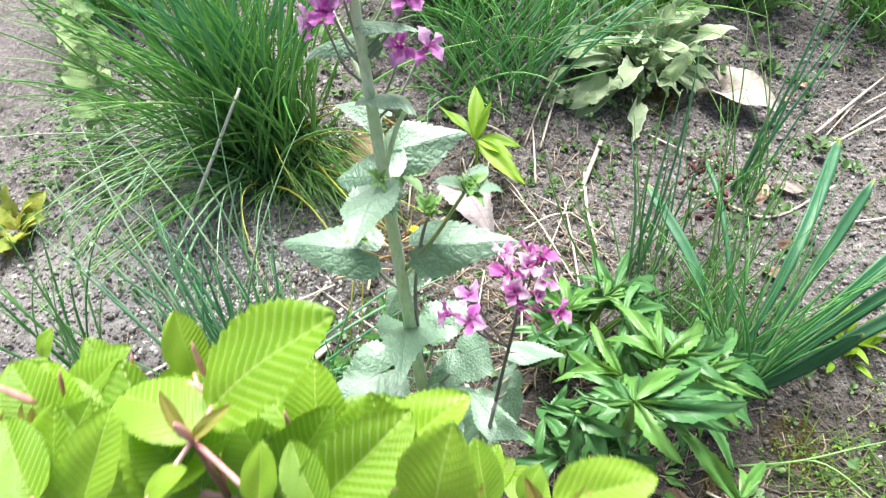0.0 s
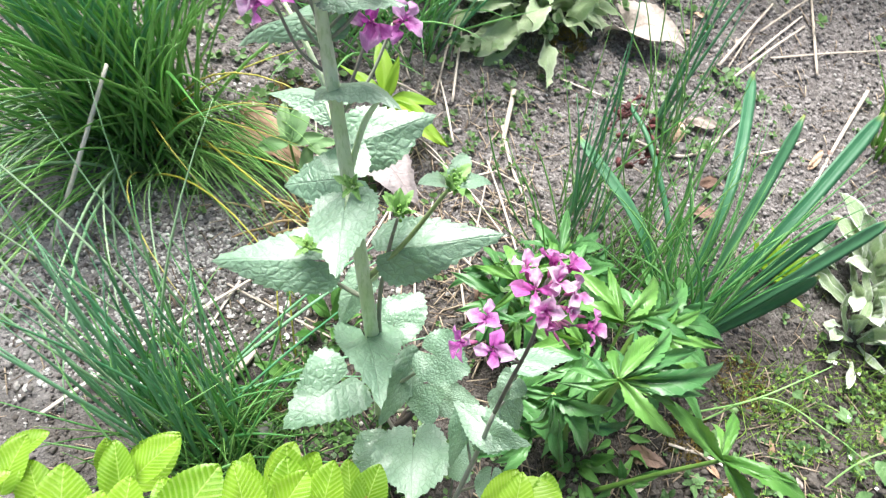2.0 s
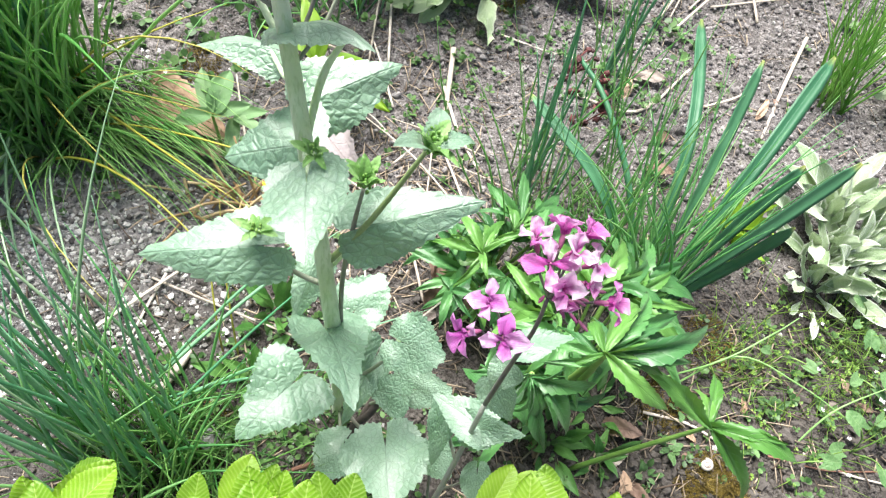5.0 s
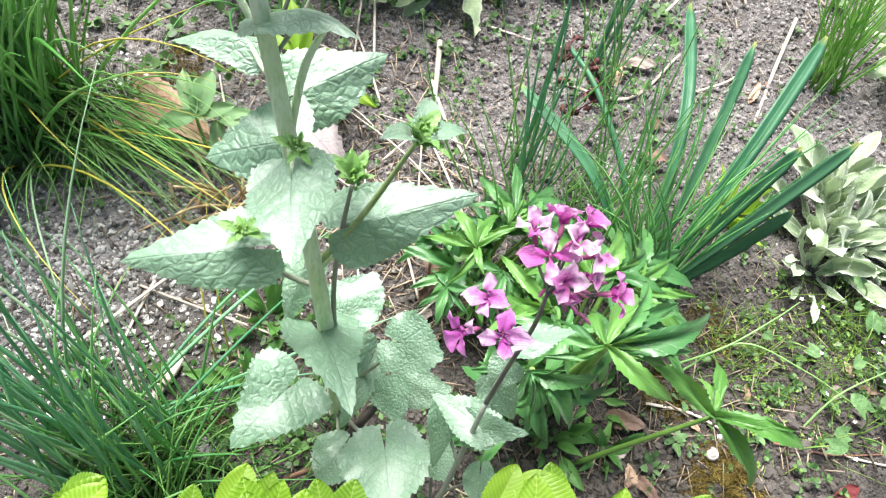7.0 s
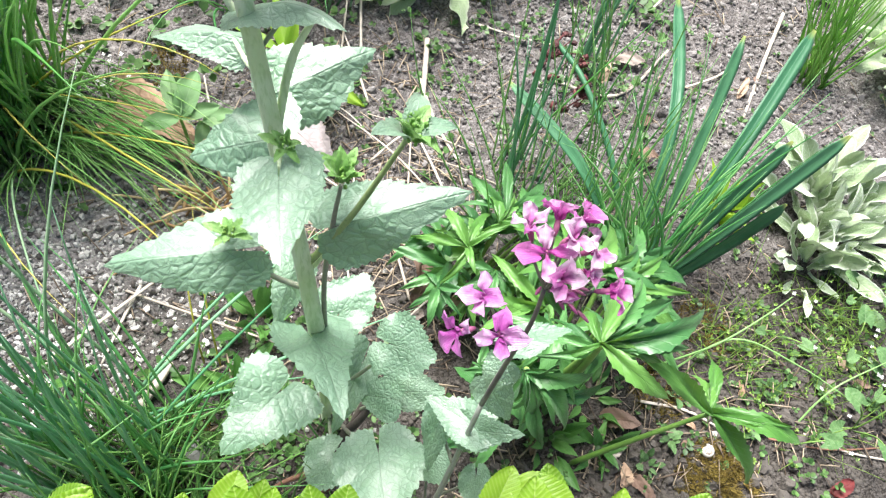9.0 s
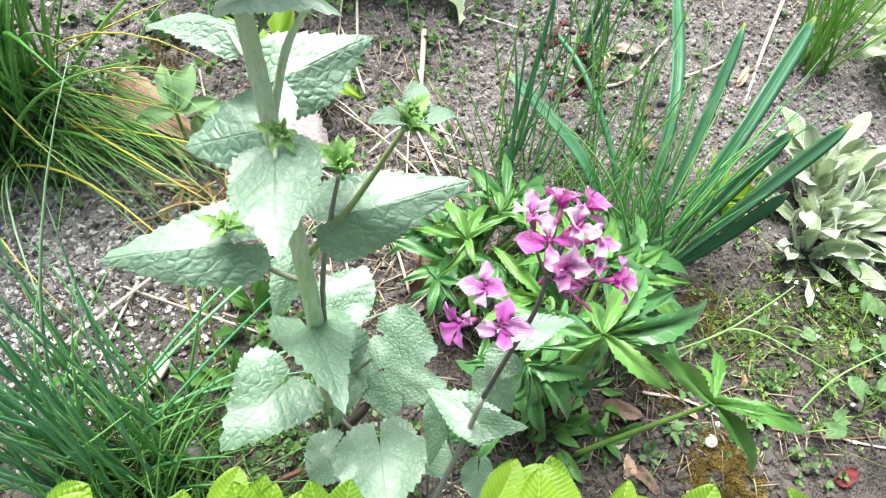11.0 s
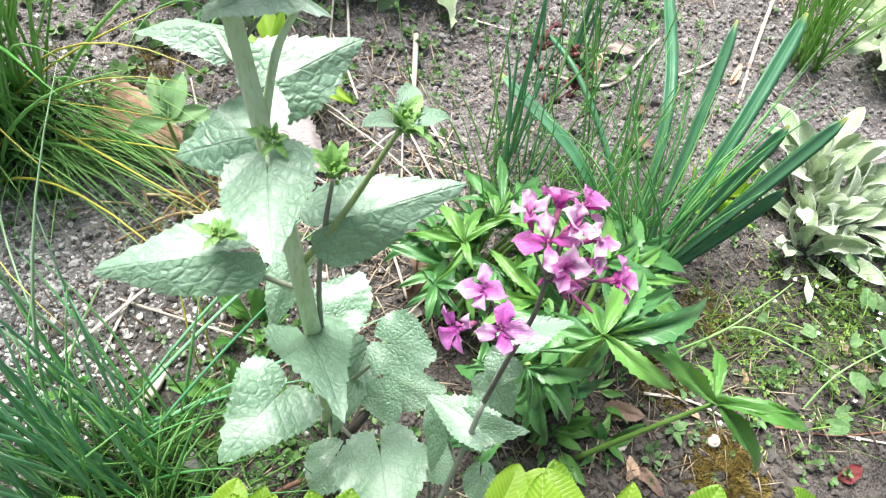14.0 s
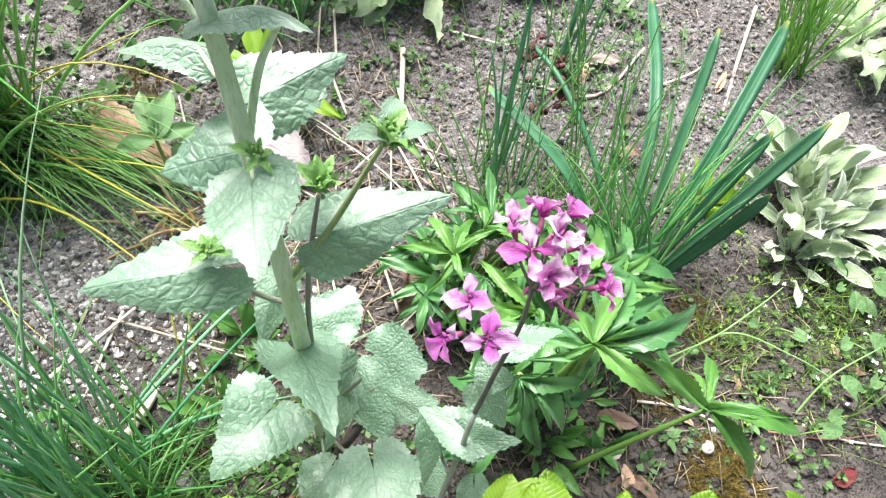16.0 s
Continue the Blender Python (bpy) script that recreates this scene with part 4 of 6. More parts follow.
for k, (x, y, z) in enumerate(((0.105, 0.265, 0.07), (0.135, 0.3, 0.09), (0.09, 0.3, 0.08), (0.15, 0.27, 0.075))):
    a = k * 1.7 + 2.6
    palm_leaf(hell, (0.15, 0.275, -0.003), (x, y, z), fan((x, y, z), (math.cos(a), math.sin(a), -0.1), (0, 0, 1), 0.06, 5, 150, k + 20), leaflets, (0, -0.2, 1), 0.0018, HELL_STALK, 0.012)
hell_b = thing("hellebore", (0.115, 0.41, 0), "fresh green hellebore shoots with pointed leaves", "plant", "hellebores")
palm_leaf(hell_b, (0.115, 0.409, -0.003), (0.115, 0.409, 0.098), [(0.157, 0.418, 0.112), (0.107, 0.458, 0.083), (0.073, 0.443, 0.068), (0.084, 0.387, 0.081), (0.111, 0.378, 0.106), (0.152, 0.447, 0.079)], new_leaflets, (0, -0.2, 1), 0.002, HELL_STALK, 0.01)
palm_leaf(hell_b, (0.137, 0.421, -0.003), (0.151, 0.428, 0.093), [(0.179, 0.462, 0.081), (0.188, 0.441, 0.086), (0.150, 0.468, 0.076), (0.179, 0.411, 0.093), (0.122, 0.421, 0.094)], new_leaflets, (0, -0.2, 1), 0.002, HELL_STALK, 0.01)
palm_leaf(hell_b, (0.107, 0.425, -0.003), (0.102, 0.435, 0.073), [(0.090, 0.468, 0.061), (0.063, 0.445, 0.056), (0.085, 0.415, 0.060), (0.127, 0.461, 0.067), (0.049, 0.429, 0.045)], leaflets, (0, -0.2, 1), 0.002, HELL_STALK, 0.01)
palm_leaf(hell_b, (0.095, 0.395, -0.003), (0.082, 0.385, 0.080), [(0.065, 0.353, 0.073), (0.095, 0.355, 0.081), (0.053, 0.376, 0.068), (0.108, 0.370, 0.091), (0.075, 0.409, 0.066)], leaflets, (0, -0.2, 1), 0.002, HELL_STALK, 0.01)
palm_leaf(hell_b, (0.116, 0.397, -0.003), (0.117, 0.388, 0.068), [(0.131, 0.349, 0.077), (0.114, 0.339, 0.068), (0.152, 0.366, 0.078), (0.108, 0.409, 0.063)], leaflets, (0, -0.2, 1), 0.002, HELL_STALK, 0.01)

back_fans = random.Random(12)
for k in range(13):
    a = k * 2.4 + 0.4
    d = 0.35 + 0.65 * (k % 5) / 4
    hub = Vector((0.155 + 0.05 * d * math.cos(a), 0.408 + 0.04 * d * math.sin(a), back_fans.uniform(0.06, 0.1)))
    palm_leaf(hell_b, (0.135 + 0.012 * math.cos(a), 0.41 + 0.01 * math.sin(a), -0.003), hub, fan(hub, (math.cos(a), math.sin(a) - 0.2, back_fans.uniform(-0.1, 0.3)), (0, 0, 1), back_fans.uniform(0.045, 0.066), 5, 170, k + 40), new_leaflets if k % 3 == 1 else leaflets, (0, -0.2, 1), 0.0018, HELL_STALK, 0.01)

# ---- strap-leaved plant ----
strap = thing("strap_leaved_plant", (0.30, 0.37, 0), "clump of broad upright dark green strap leaves", "plant")


def strap_leaf(points, width, parent):
    """A long channelled blade, thick at its midrib."""
    line = spline(points, 8)
    n = len(line)
    bm = bmesh.new()
    uv = bm.loops.layers.uv.new("UVMap")
    rings, coord = [], {}
    for i, p in enumerate(line):
        way = (line[min(i + 1, n - 1)] - line[max(i - 1, 0)]).normalized()
        across = way.cross(Vector((-0.1, -0.35, 0.9))).normalized()
        over = across.cross(way)
        u = i / (n - 1)
        w = width * 0.5 * (0.42 + 0.6 * math.sin(math.pi * 0.5 * min(1, u / 0.7)) ** 1.5) * (1 - max(0, (u - 0.86) / 0.14) ** 2.4 * 0.8)
        row = []
        for j, (a, h) in enumerate(((-1, 0.34), (-0.5, 0.08), (0, -0.06), (0.5, 0.08), (1, 0.34), (0.5, -0.1), (0, -0.26), (-0.5, -0.1))):
            v = bm.verts.new(p + across * a * w + over * h * w)
            coord[v] = (u, a * 0.5 + 0.5)
            row.append(v)
        rings.append(row)
    for a, b in zip(rings, rings[1:]):
        for j in range(8):
            f = bm.faces.new((a[j], a[(j + 1) % 8], b[(j + 1) % 8], b[j]))
            for loop in f.loops:
                loop[uv].uv = coord[loop.vert]
    bm.faces.new(rings[-1])
    return part("leaf", bm, BROAD, parent)


for tip, mid, foot, w in (((0.437, 0.655, 0.10), (0.36, 0.50, 0.10), (0.296, 0.374), 0.0132), ((0.409, 0.530, 0.183), (0.355, 0.448, 0.10), (0.302, 0.370), 0.0108),
                          ((0.538, 0.558, 0.139), (0.415, 0.455, 0.095), (0.308, 0.366), 0.0158), ((0.434, 0.398, 0.204), (0.37, 0.378, 0.11), (0.306, 0.360), 0.0118),
                          ((0.356, 0.355, 0.189), (0.335, 0.355, 0.10), (0.300, 0.356), 0.0115), ((0.205, 0.572, 0.105), (0.255, 0.465, 0.085), (0.290, 0.376), 0.0112),
                          ((0.416, 0.422, 0.165), (0.365, 0.395, 0.09), (0.307, 0.362), 0.0122)):
    strap_leaf([(*foot, -0.004), mid, tip], w * 1.08, strap)
blades(strap, blade_rows(62, (0.30, 0.378, 0), 0.03, (0.12, 0.28), (48, 88), (15, 78), (0.0008, 0.0017), (0, 170), 11), BLADE)

# withered flower stalk of the strap-leaved plant
withered = thing("withered_flower_stalk", (0.295, 0.40, 0), "withered blue-green flower stalk with dark red seed heads", "dead flower")
stalk_line = spline([(0.298, 0.385, -0.003), (0.294, 0.47, 0.07), (0.285, 0.56, 0.10), (0.277, 0.62, 0.095)], 6)
bm = bmesh.new()
tube(bm, stalk_line, (0.0036, 0.0032, 0.0026), 8)
part("stalk", bm, BROAD, withered)
for k in range(24):
    c = Vector((0.277 + rng.uniform(-0.024, 0.03), 0.60 + rng.uniform(-0.05, 0.065), 0.085 + rng.uniform(-0.02, 0.015)))
    bm = bmesh.new()
    bmesh.ops.create_icosphere(bm, subdivisions=2, radius=0.0024 + 0.0014 * (k % 3) / 2)
    for v in bm.verts:
        v.co *= 1 + 0.9 * noise.noise(v.co * 420 + Vector((k, 0, 0)))
        v.co.z *= 1.9
    head = part("seed_head", bm, SEED, withered, m=Matrix.Translation(c) @ pose(0, 0, 0, rng.uniform(0, 180), rng.uniform(0, 90), 0))
    near = min(stalk_line, key=lambda p: (p - c).length)
    part("seed_stalk", rod((near, (near + c) / 2 + Vector((0, 0, 0.004)), c), (0.0008, 0.0006), 3, 5), SEED, head)

# ---- clumps of blades ----
tuft = thing("grass_tuft", (-0.29, 0.68, 0), "dense arching tuft of fine bright green grass", "grass")
blades(tuft, blade_rows(44, (-0.31, 0.71, 0), 0.06, (0.28, 0.46), (70, 90), (35, 85), (0.002, 0.0032), (0, 360), 26, 12), CHIVE)
tuft_rows = blade_rows(250, (-0.30, 0.70, 0), 0.08, (0.24, 0.46), (62, 89), (20, 80), (0.0009, 0.0021), (0, 360), 21, 12)
blades(tuft, tuft_rows[:220], GRASS_BLADE)
blades(tuft, tuft_rows[220:], BLADES, "blade_mass", True)
blades(tuft, blade_rows(120, (-0.27, 0.69, 0), 0.07, (0.08, 0.15), (20, 70), (-30, 12), (0.0006, 0.0012), (250, 300), 22, 15) + blade_rows(120, (-0.235, 0.69, 0), 0.055, (0.12, 0.25), (18, 62), (-25, 10), (0.0005, 0.001), (300, 320), 27, 12) + blade_rows(80, (-0.33, 0.68, 0), 0.07, (0.18, 0.36), (25, 75), (-30, 10), (0.0006, 0.0013), (160, 260), 25, 15), BLADES, "blade_mass", True)
blades(tuft, blade_rows(26, (-0.32, 0.67, 0), 0.06, (0.22, 0.38), (45, 78), (-65, 0), (0.001, 0.002), (190, 290), 23, 15), PALE_BLADE)
blades(tuft, blade_rows(9, (-0.28, 0.67, 0), 0.05, (0.2, 0.33), (40, 65), (-30, 5), (0.0008, 0.0014), (260, 380), 24), YELLOW_BLADE)
chives = thing("chive_clump", (-0.2, 0.315, 0), "clump of hollow dark green chive leaves", "chives", "chive clumps")
blades(chives, blade_rows(56, (-0.205, 0.305, 0), 0.06, (0.1, 0.27), (52, 90), (15, 85), (0.0009, 0.0017), (-30, 190), 31, 40), BLADE)
blades(chives, blade_rows(20, (-0.235, 0.315, 0), 0.04, (0.2, 0.34), (68, 88), (45, 78), (0.0016, 0.0024), (85, 155), 38, 25), CHIVE)
blades(chives, blade_rows(16, (-0.185, 0.30, 0), 0.035, (0.2, 0.34), (68, 90), (45, 84), (0.0013, 0.0021), (70, 170), 44, 25), CHIVE)
blades(chives, blade_rows(5, (-0.25, 0.33, 0), 0.05, (0.22, 0.32), (30, 55), (-15, 15), (0.0014, 0.002), (-15, 40), 45, 15), CHIVE)
blades(chives, blade_rows(8, (-0.22, 0.34, 0), 0.06, (0.24, 0.4), (58, 84), (15, 70), (0.0009, 0.0015), (50, 170), 41, 20), PALE_BLADE)
blades(chives, blade_rows(2, (-0.12, 0.36, 0), 0.03, (0.14, 0.18), (55, 75), (0, 40), (0.0008, 0.0012), (75, 140), 39, 10), YELLOW_BLADE)
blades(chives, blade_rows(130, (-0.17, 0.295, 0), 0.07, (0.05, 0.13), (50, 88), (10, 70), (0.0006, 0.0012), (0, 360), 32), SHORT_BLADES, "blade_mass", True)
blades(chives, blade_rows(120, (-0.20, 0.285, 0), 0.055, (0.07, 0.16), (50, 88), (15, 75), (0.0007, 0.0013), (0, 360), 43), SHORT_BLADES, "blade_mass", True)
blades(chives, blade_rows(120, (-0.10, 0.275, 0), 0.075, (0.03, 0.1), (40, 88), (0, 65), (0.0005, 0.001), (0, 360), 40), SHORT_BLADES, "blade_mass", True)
side = thing("chive_clump", (-0.42, 0.35, 0), "small clump of blue-green chive leaves", "chives", "chive clumps")
blades(side, blade_rows(24, (-0.43, 0.35, 0), 0.03, (0.12, 0.24), (55, 88), (30, 75), (0.0009, 0.0018), (60, 180), 33), BLADE)
middle = thing("chive_clump", (0.22, 0.48, 0), "loose stand of thin upright chive leaves", "chives", "chive clumps")
blades(middle, blade_rows(46, (0.235, 0.475, 0), 0.085, (0.1, 0.32), (58, 90), (35, 88), (0.0006, 0.0013), (0, 180), 34), GRASS_BLADE)
blades(middle, blade_rows(13, (0.214, 0.503, 0), 0.045, (0.16, 0.34), (76, 90), (62, 88), (0.0012, 0.0019), (50, 140), 46), CHIVE)
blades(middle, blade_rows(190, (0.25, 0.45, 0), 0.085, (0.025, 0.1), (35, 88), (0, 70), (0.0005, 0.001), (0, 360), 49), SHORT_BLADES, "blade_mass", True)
thin = thing("chive_clump", (0.35, 0.64, 0), "few long thin arching chive leaves", "chives", "chive clumps")
blades(thin, blade_rows(9, (0.35, 0.64, 0), 0.03, (0.12, 0.3), (65, 88), (20, 70), (0.0007, 0.0013), (40, 160), 35), GRASS_BLADE)
blades(thin, blade_rows(6, (0.352, 0.645, 0), 0.018, (0.2, 0.34), (72, 90), (35, 80), (0.0013, 0.0021), (20, 120), 47), CHIVE)
back = thing("chive_clump", (0.03, 0.83, 0), "tall clump of dark green chive leaves", "chives", "chive clumps")
blades(back, blade_rows(110, (0.02, 0.84, 0), 0.08, (0.15, 0.36), (50, 88), (0, 70), (0.0009, 0.0017), (0, 360), 36), BLADE)
blades(back, blade_rows(16, (0.06, 0.82, 0), 0.06, (0.26, 0.42), (55, 85), (-10, 60), (0.0013, 0.0021), (-40, 60), 48, 20), CHIVE)
right = thing("chive_clump", (0.65, 0.59, 0), "dense clump of upright bright chive leaves", "chives", "chive clumps")
blades(right, blade_rows(60, (0.65, 0.59, 0), 0.024, (0.1, 0.24), (55, 90), (40, 88), (0.0007, 0.0015), (0, 170), 37), BRIGHT_BLADE)
for k, (x, y, n) in enumerate(((0.63, 1.0, 190), (0.25, 1.0, 200), (-0.05, 1.03, 300), (0.42, 1.06, 240), (-0.62, 1.0, 220), (0.12, 0.93, 80), (0.8, 0.95, 160))):
    far = thing("grass_tuft", (x, y, 0), "tuft of dark green grass at the back of the bed", "grass")
    blades(far, blade_rows(n, (x, y, 0), 0.08, (0.12, 0.3), (45, 88), (10, 70), (0.0009, 0.0018), (0, 360), 50 + k), BLADES, "blade_mass", True)

# ---- felted rosettes ----
felt_leaves = [leaf_mesh(FELT, "tongue", w, 0.5, d, 0.05, 0.03, 0.0, 18, 4, seed=s + 80) for s, (w, d) in enumerate([(0.36, 0.7), (0.42, 1.2), (0.3, 0.4), (0.34, -0.5)])]
mullein_leaves = [leaf_mesh(FELT_GREEN, "tongue", w, 0.4, d, 0.1, 0.08, 0.0, 18, 4, seed=s + 90) for s, (w, d) in enumerate([(0.36, 0.8), (0.42, 1.3), (0.28, 0.4)])]


def rosette(parent, centre, n, length, e, pool, seed, grow=0.03):
    q = random.Random(seed)
    for k in range(n):
        a = k * 2.399 + q.uniform(-0.3, 0.3)
        el = radians(q.uniform(*e))
        c = Vector(centre) + Vector((math.cos(a), math.sin(a), 0)) * q.uniform(0, grow)
        way = Vector((math.cos(a) * math.cos(el), math.sin(a) * math.cos(el), math.sin(el)))
        hang("leaf", q.choice(pool), parent, aim(c, c + way * q.uniform(*length), (q.uniform(-0.6, 0.6), q.uniform(-0.6, 0.6), 1)))


lamb = thing("lambs_ear", (0.535, 0.385, 0), "woolly silver-grey lamb's ear with felted leaves", "plant", "felted plants")
rosette(lamb, (0.53, 0.37, 0.006), 26, (0.035, 0.075), (0, 75), felt_leaves, 1, 0.05)
rosette(lamb, (0.55, 0.42, 0.015), 30, (0.045, 0.09), (30, 88), felt_leaves, 2, 0.05)
rosette(lamb, (0.505, 0.345, 0.004), 10, (0.025, 0.045), (0, 50), felt_leaves, 3, 0.03)
rosette(lamb, (0.575, 0.365, 0.008), 24, (0.035, 0.075), (10, 85), felt_leaves, 7, 0.045)
mullein = thing("mullein_rosette", (0.235, 0.86, 0), "pale green felted rosette with wavy leaves", "plant", "felted plants")
rosette(mullein, (0.235, 0.86, 0.012), 34, (0.06, 0.115), (-10, 40), mullein_leaves, 4, 0.05)
rosette(mullein, (0.235, 0.87, 0.03), 60, (0.035, 0.085), (20, 85), mullein_leaves, 5, 0.06)
mullein_r = thing("mullein_rosette", (0.765, 0.60, 0), "pale green felted rosette with broad leaves", "plant", "felted plants")
rosette(mullein_r, (0.765, 0.60, 0.01), 16, (0.06, 0.1), (-5, 50), mullein_leaves, 6)

# ---- bright shoots, weeds and small plants ----
HERB = leaf_material("green_weed_leaf", (0.05, 0.16, 0.03), (0.13, 0.3, 0.07), (0.18, 0.36, 0.11), 7.0, 1.6, 0.07, 0.45, 0.2, 0.5, mark=0.25)
bright_leaflets = [leaf_mesh(LUPIN, "lance", w, 0.3, d, 0.0, 0.01, 0.0, 12, 3, seed=s + 110) for s, (w, d) in enumerate([(0.24, 0.3), (0.3, 0.7)])]
weed_leaves = [leaf_mesh(WEED_LEAF, "round", w, 0.15, 0.3, 0.09, 0.02, 0.3, 18, 4, seed=s + 120) for s, w in enumerate((1.0, 1.15))]
herb_leaves = [leaf_mesh(HERB, "lance", w, 0.3, d, 0.04, 0.015, 0.0, 12, 3, seed=s + 130) for s, (w, d) in enumerate([(0.28, 0.5), (0.33, 0.8)])]
lupin = thing("lupin_shoot", (0.0, 0.65, 0), "bright yellow-green young shoot with long leaflets", "plant", "bright shoots")
palm_leaf(lupin, (0.005, 0.648, -0.003), (0.004, 0.668, 0.06), [(-0.048, 0.715, 0.07), (-0.002, 0.735, 0.09), (0.062, 0.664, 0.055), (0.07, 0.605, 0.05), (0.02, 0.70, 0.10)], bright_leaflets, (0.1, -0.3, 1), 0.0018, LUPIN, 0.008)
shoot_leaves = [leaf_mesh(DUSTY_SHOOT, "oval", w, 0.35, d, 0.0, 0.02, 0.0, 14, 3, seed=s + 215) for s, (w, d) in enumerate([(0.4, 0.5), (0.46, 0.9)])]
lupin_b = thing("lupin_shoot", (-0.105, 0.60, 0), "young green shoot beside a fallen leaf", "plant", "bright shoots")
palm_leaf(lupin_b, (-0.105, 0.598, -0.003), (-0.108, 0.605, 0.075), [(-0.145, 0.607, 0.065), (-0.086, 0.648, 0.085), (-0.07, 0.612, 0.075), (-0.112, 0.65, 0.09)], shoot_leaves, (0, -0.3, 1), 0.0018, HELL_STALK, 0.006)
palm_leaf(lupin_b, (-0.105, 0.603, -0.003), (-0.09, 0.615, 0.05), [(-0.06, 0.59, 0.045), (-0.055, 0.62, 0.05), (-0.10, 0.575, 0.045)], shoot_leaves, (0, -0.3, 1), 0.0018, HELL_STALK, 0.006)


def herb(name, base, label, n, length, e, pool, seed, grow=0.02, category="plant", group=""):
    t = thing(name, base, label, category, group)
    rosette(t, (base[0], base[1], base[2] + 0.003), n, length, e, pool, seed, grow)
    return t


herb("weed_seedling", (-0.07, 0.415, 0), "bright green leafy weed growing through straw", 16, (0.025, 0.05), (15, 75), herb_leaves, 1, 0.025, group="leafy weeds")
herb("weed_seedling", (-0.10, 0.36, 0), "bright green leafy weed beside the chives", 12, (0.02, 0.045), (20, 75), herb_leaves, 2, 0.025, group="leafy weeds")
herb("weed_seedling", (-0.235, 0.40, 0), "small pale green weed among chive leaves", 9, (0.02, 0.035), (20, 70), herb_leaves, 12, 0.015, group="leafy weeds")
herb("spurge_seedling", (0.435, 0.435, 0), "small yellow-green leafy seedling", 34, (0.018, 0.045), (20, 80), bright_leaflets, 3, 0.035, group="leafy weeds")
herb("weed_seedling", (-0.285, 0.62, 0), "round-leaved weed under the grass", 11, (0.018, 0.03), (10, 60), weed_leaves, 4, 0.025, group="leafy weeds")
herb("weed_seedling", (0.158, 0.247, 0), "oval-leaved green weed at the hellebore's foot", 14, (0.022, 0.042), (5, 70), herb_leaves, 25, 0.02, group="leafy weeds")
herb("weed_seedling", (0.215, 0.272, 0), "round-leaved weed shaded by hellebore leaves", 12, (0.018, 0.03), (5, 60), herb_leaves, 26, 0.025, group="leafy weeds")
herb("weed_seedling", (0.205, 0.225, 0), "small oval-leaved weed under the hellebore", 8, (0.025, 0.04), (10, 60), herb_leaves, 5, 0.012, group="leafy weeds")
herb("yellowing_plant", (-0.60, 0.535, 0), "low plant with yellowing green leaves", 13, (0.035, 0.055), (0, 55), [leaf_mesh(YELLOW_LEAF, "oval", w, 0.3, 0.7, 0.06, 0.04, 0.0, 14, 3, seed=s + 170) for s, w in enumerate((0.55, 0.7))], 6, 0.025)

chick_leaves = [leaf_mesh(WEED_LEAF, "oval", w, 0.2, 0.5, 0.0, 0.01, 0.0, 8, 2, seed=s + 180) for s, w in enumerate((0.55, 0.65))]
for k, (x, y) in enumerate(((0.30, 0.25), (0.33, 0.228), (0.355, 0.208), (0.40, 0.235), (0.46, 0.215), (0.505, 0.195), (0.275, 0.215), (0.245, 0.198), (0.37, 0.66), (0.50, 0.69))):
    herb("chickweed_plant", (x, y, rise(x, y)), "small green chickweed rosette on soil", 10, (0.007, 0.014), (5, 60), chick_leaves, 60 + k, 0.009, "weed", "chickweed")

# leafy grey stem leaning over the grass
DUSTY = leaf_material("dusty_green_leaf", (0.17, 0.29, 0.1), (0.3, 0.42, 0.18), (0.36, 0.46, 0.26), 6.0, 1.4, 0.07, 0.7, 0.25, 0.5, 220.0, 0.3, spec=0.3)
dusty_leaves = [leaf_mesh(DUSTY, "oval", w, 0.25, d, 0.08, 0.05, 0.0, 14, 3, seed=s + 210) for s, (w, d) in enumerate([(0.55, 0.6), (0.62, 1.0)])]
pale = thing("mullein", (-0.53, 0.70, 0), "leaning grey-green stem with pale wavy leaves", "plant", "felted plants")
pale_line = [(-0.53, 0.70, -0.003), (-0.505, 0.70, 0.08), (-0.478, 0.698, 0.16), (-0.458, 0.69, 0.24)]
part("stem", rod(pale_line, (0.0035, 0.003, 0.0022, 0.0015), 6, 8), FELT_GREEN, pale)
for k, p in enumerate(spline(pale_line, 5)[2:]):
    for s in (1, -1):
        a = k * 1.9 + (0 if s > 0 else 2.6)
        hang("leaf", dusty_leaves[k % 2], pale, aim(p, p + Vector((math.cos(a) * 0.8, math.sin(a) * 0.8, 0.25)) * (0.034 + 0.01 * (k % 3)), (0, -0.5, 1)))

# round leaves on stalks at the edge of the bed
for k, (x, y, n) in enumerate(((0.545, 0.30, 6), (0.53, 0.205, 5), (0.47, 0.175, 4), (0.435, 0.285, 2), (0.575, 0.26, 5), (0.505, 0.25, 3), (0.385, 0.18, 2))):
    plant = thing("geranium_seedling", (x, y, 0), "low weed with round scalloped leaves", "weed", "round-leaved weeds")
    for j in range(n):
        a = j * 2.4 + k
        hub = Vector((x + math.cos(a) * 0.026, y + math.sin(a) * 0.022, rng.uniform(0.012, 0.045)))
        leaf = hang("leaf", weed_leaves[j % 2], plant, aim(hub, hub + Vector((math.cos(a), math.sin(a), 0.1)) * rng.uniform(0.011, 0.02), (0, -0.25, 1)))
        part("leaf_stalk", rod(((x, y, -0.003), ((x + hub.x) / 2, (y + hub.y) / 2, hub.z * 0.7), hub), (0.0009, 0.0008, 0.0006), 4, 5), HELL_STALK, leaf)

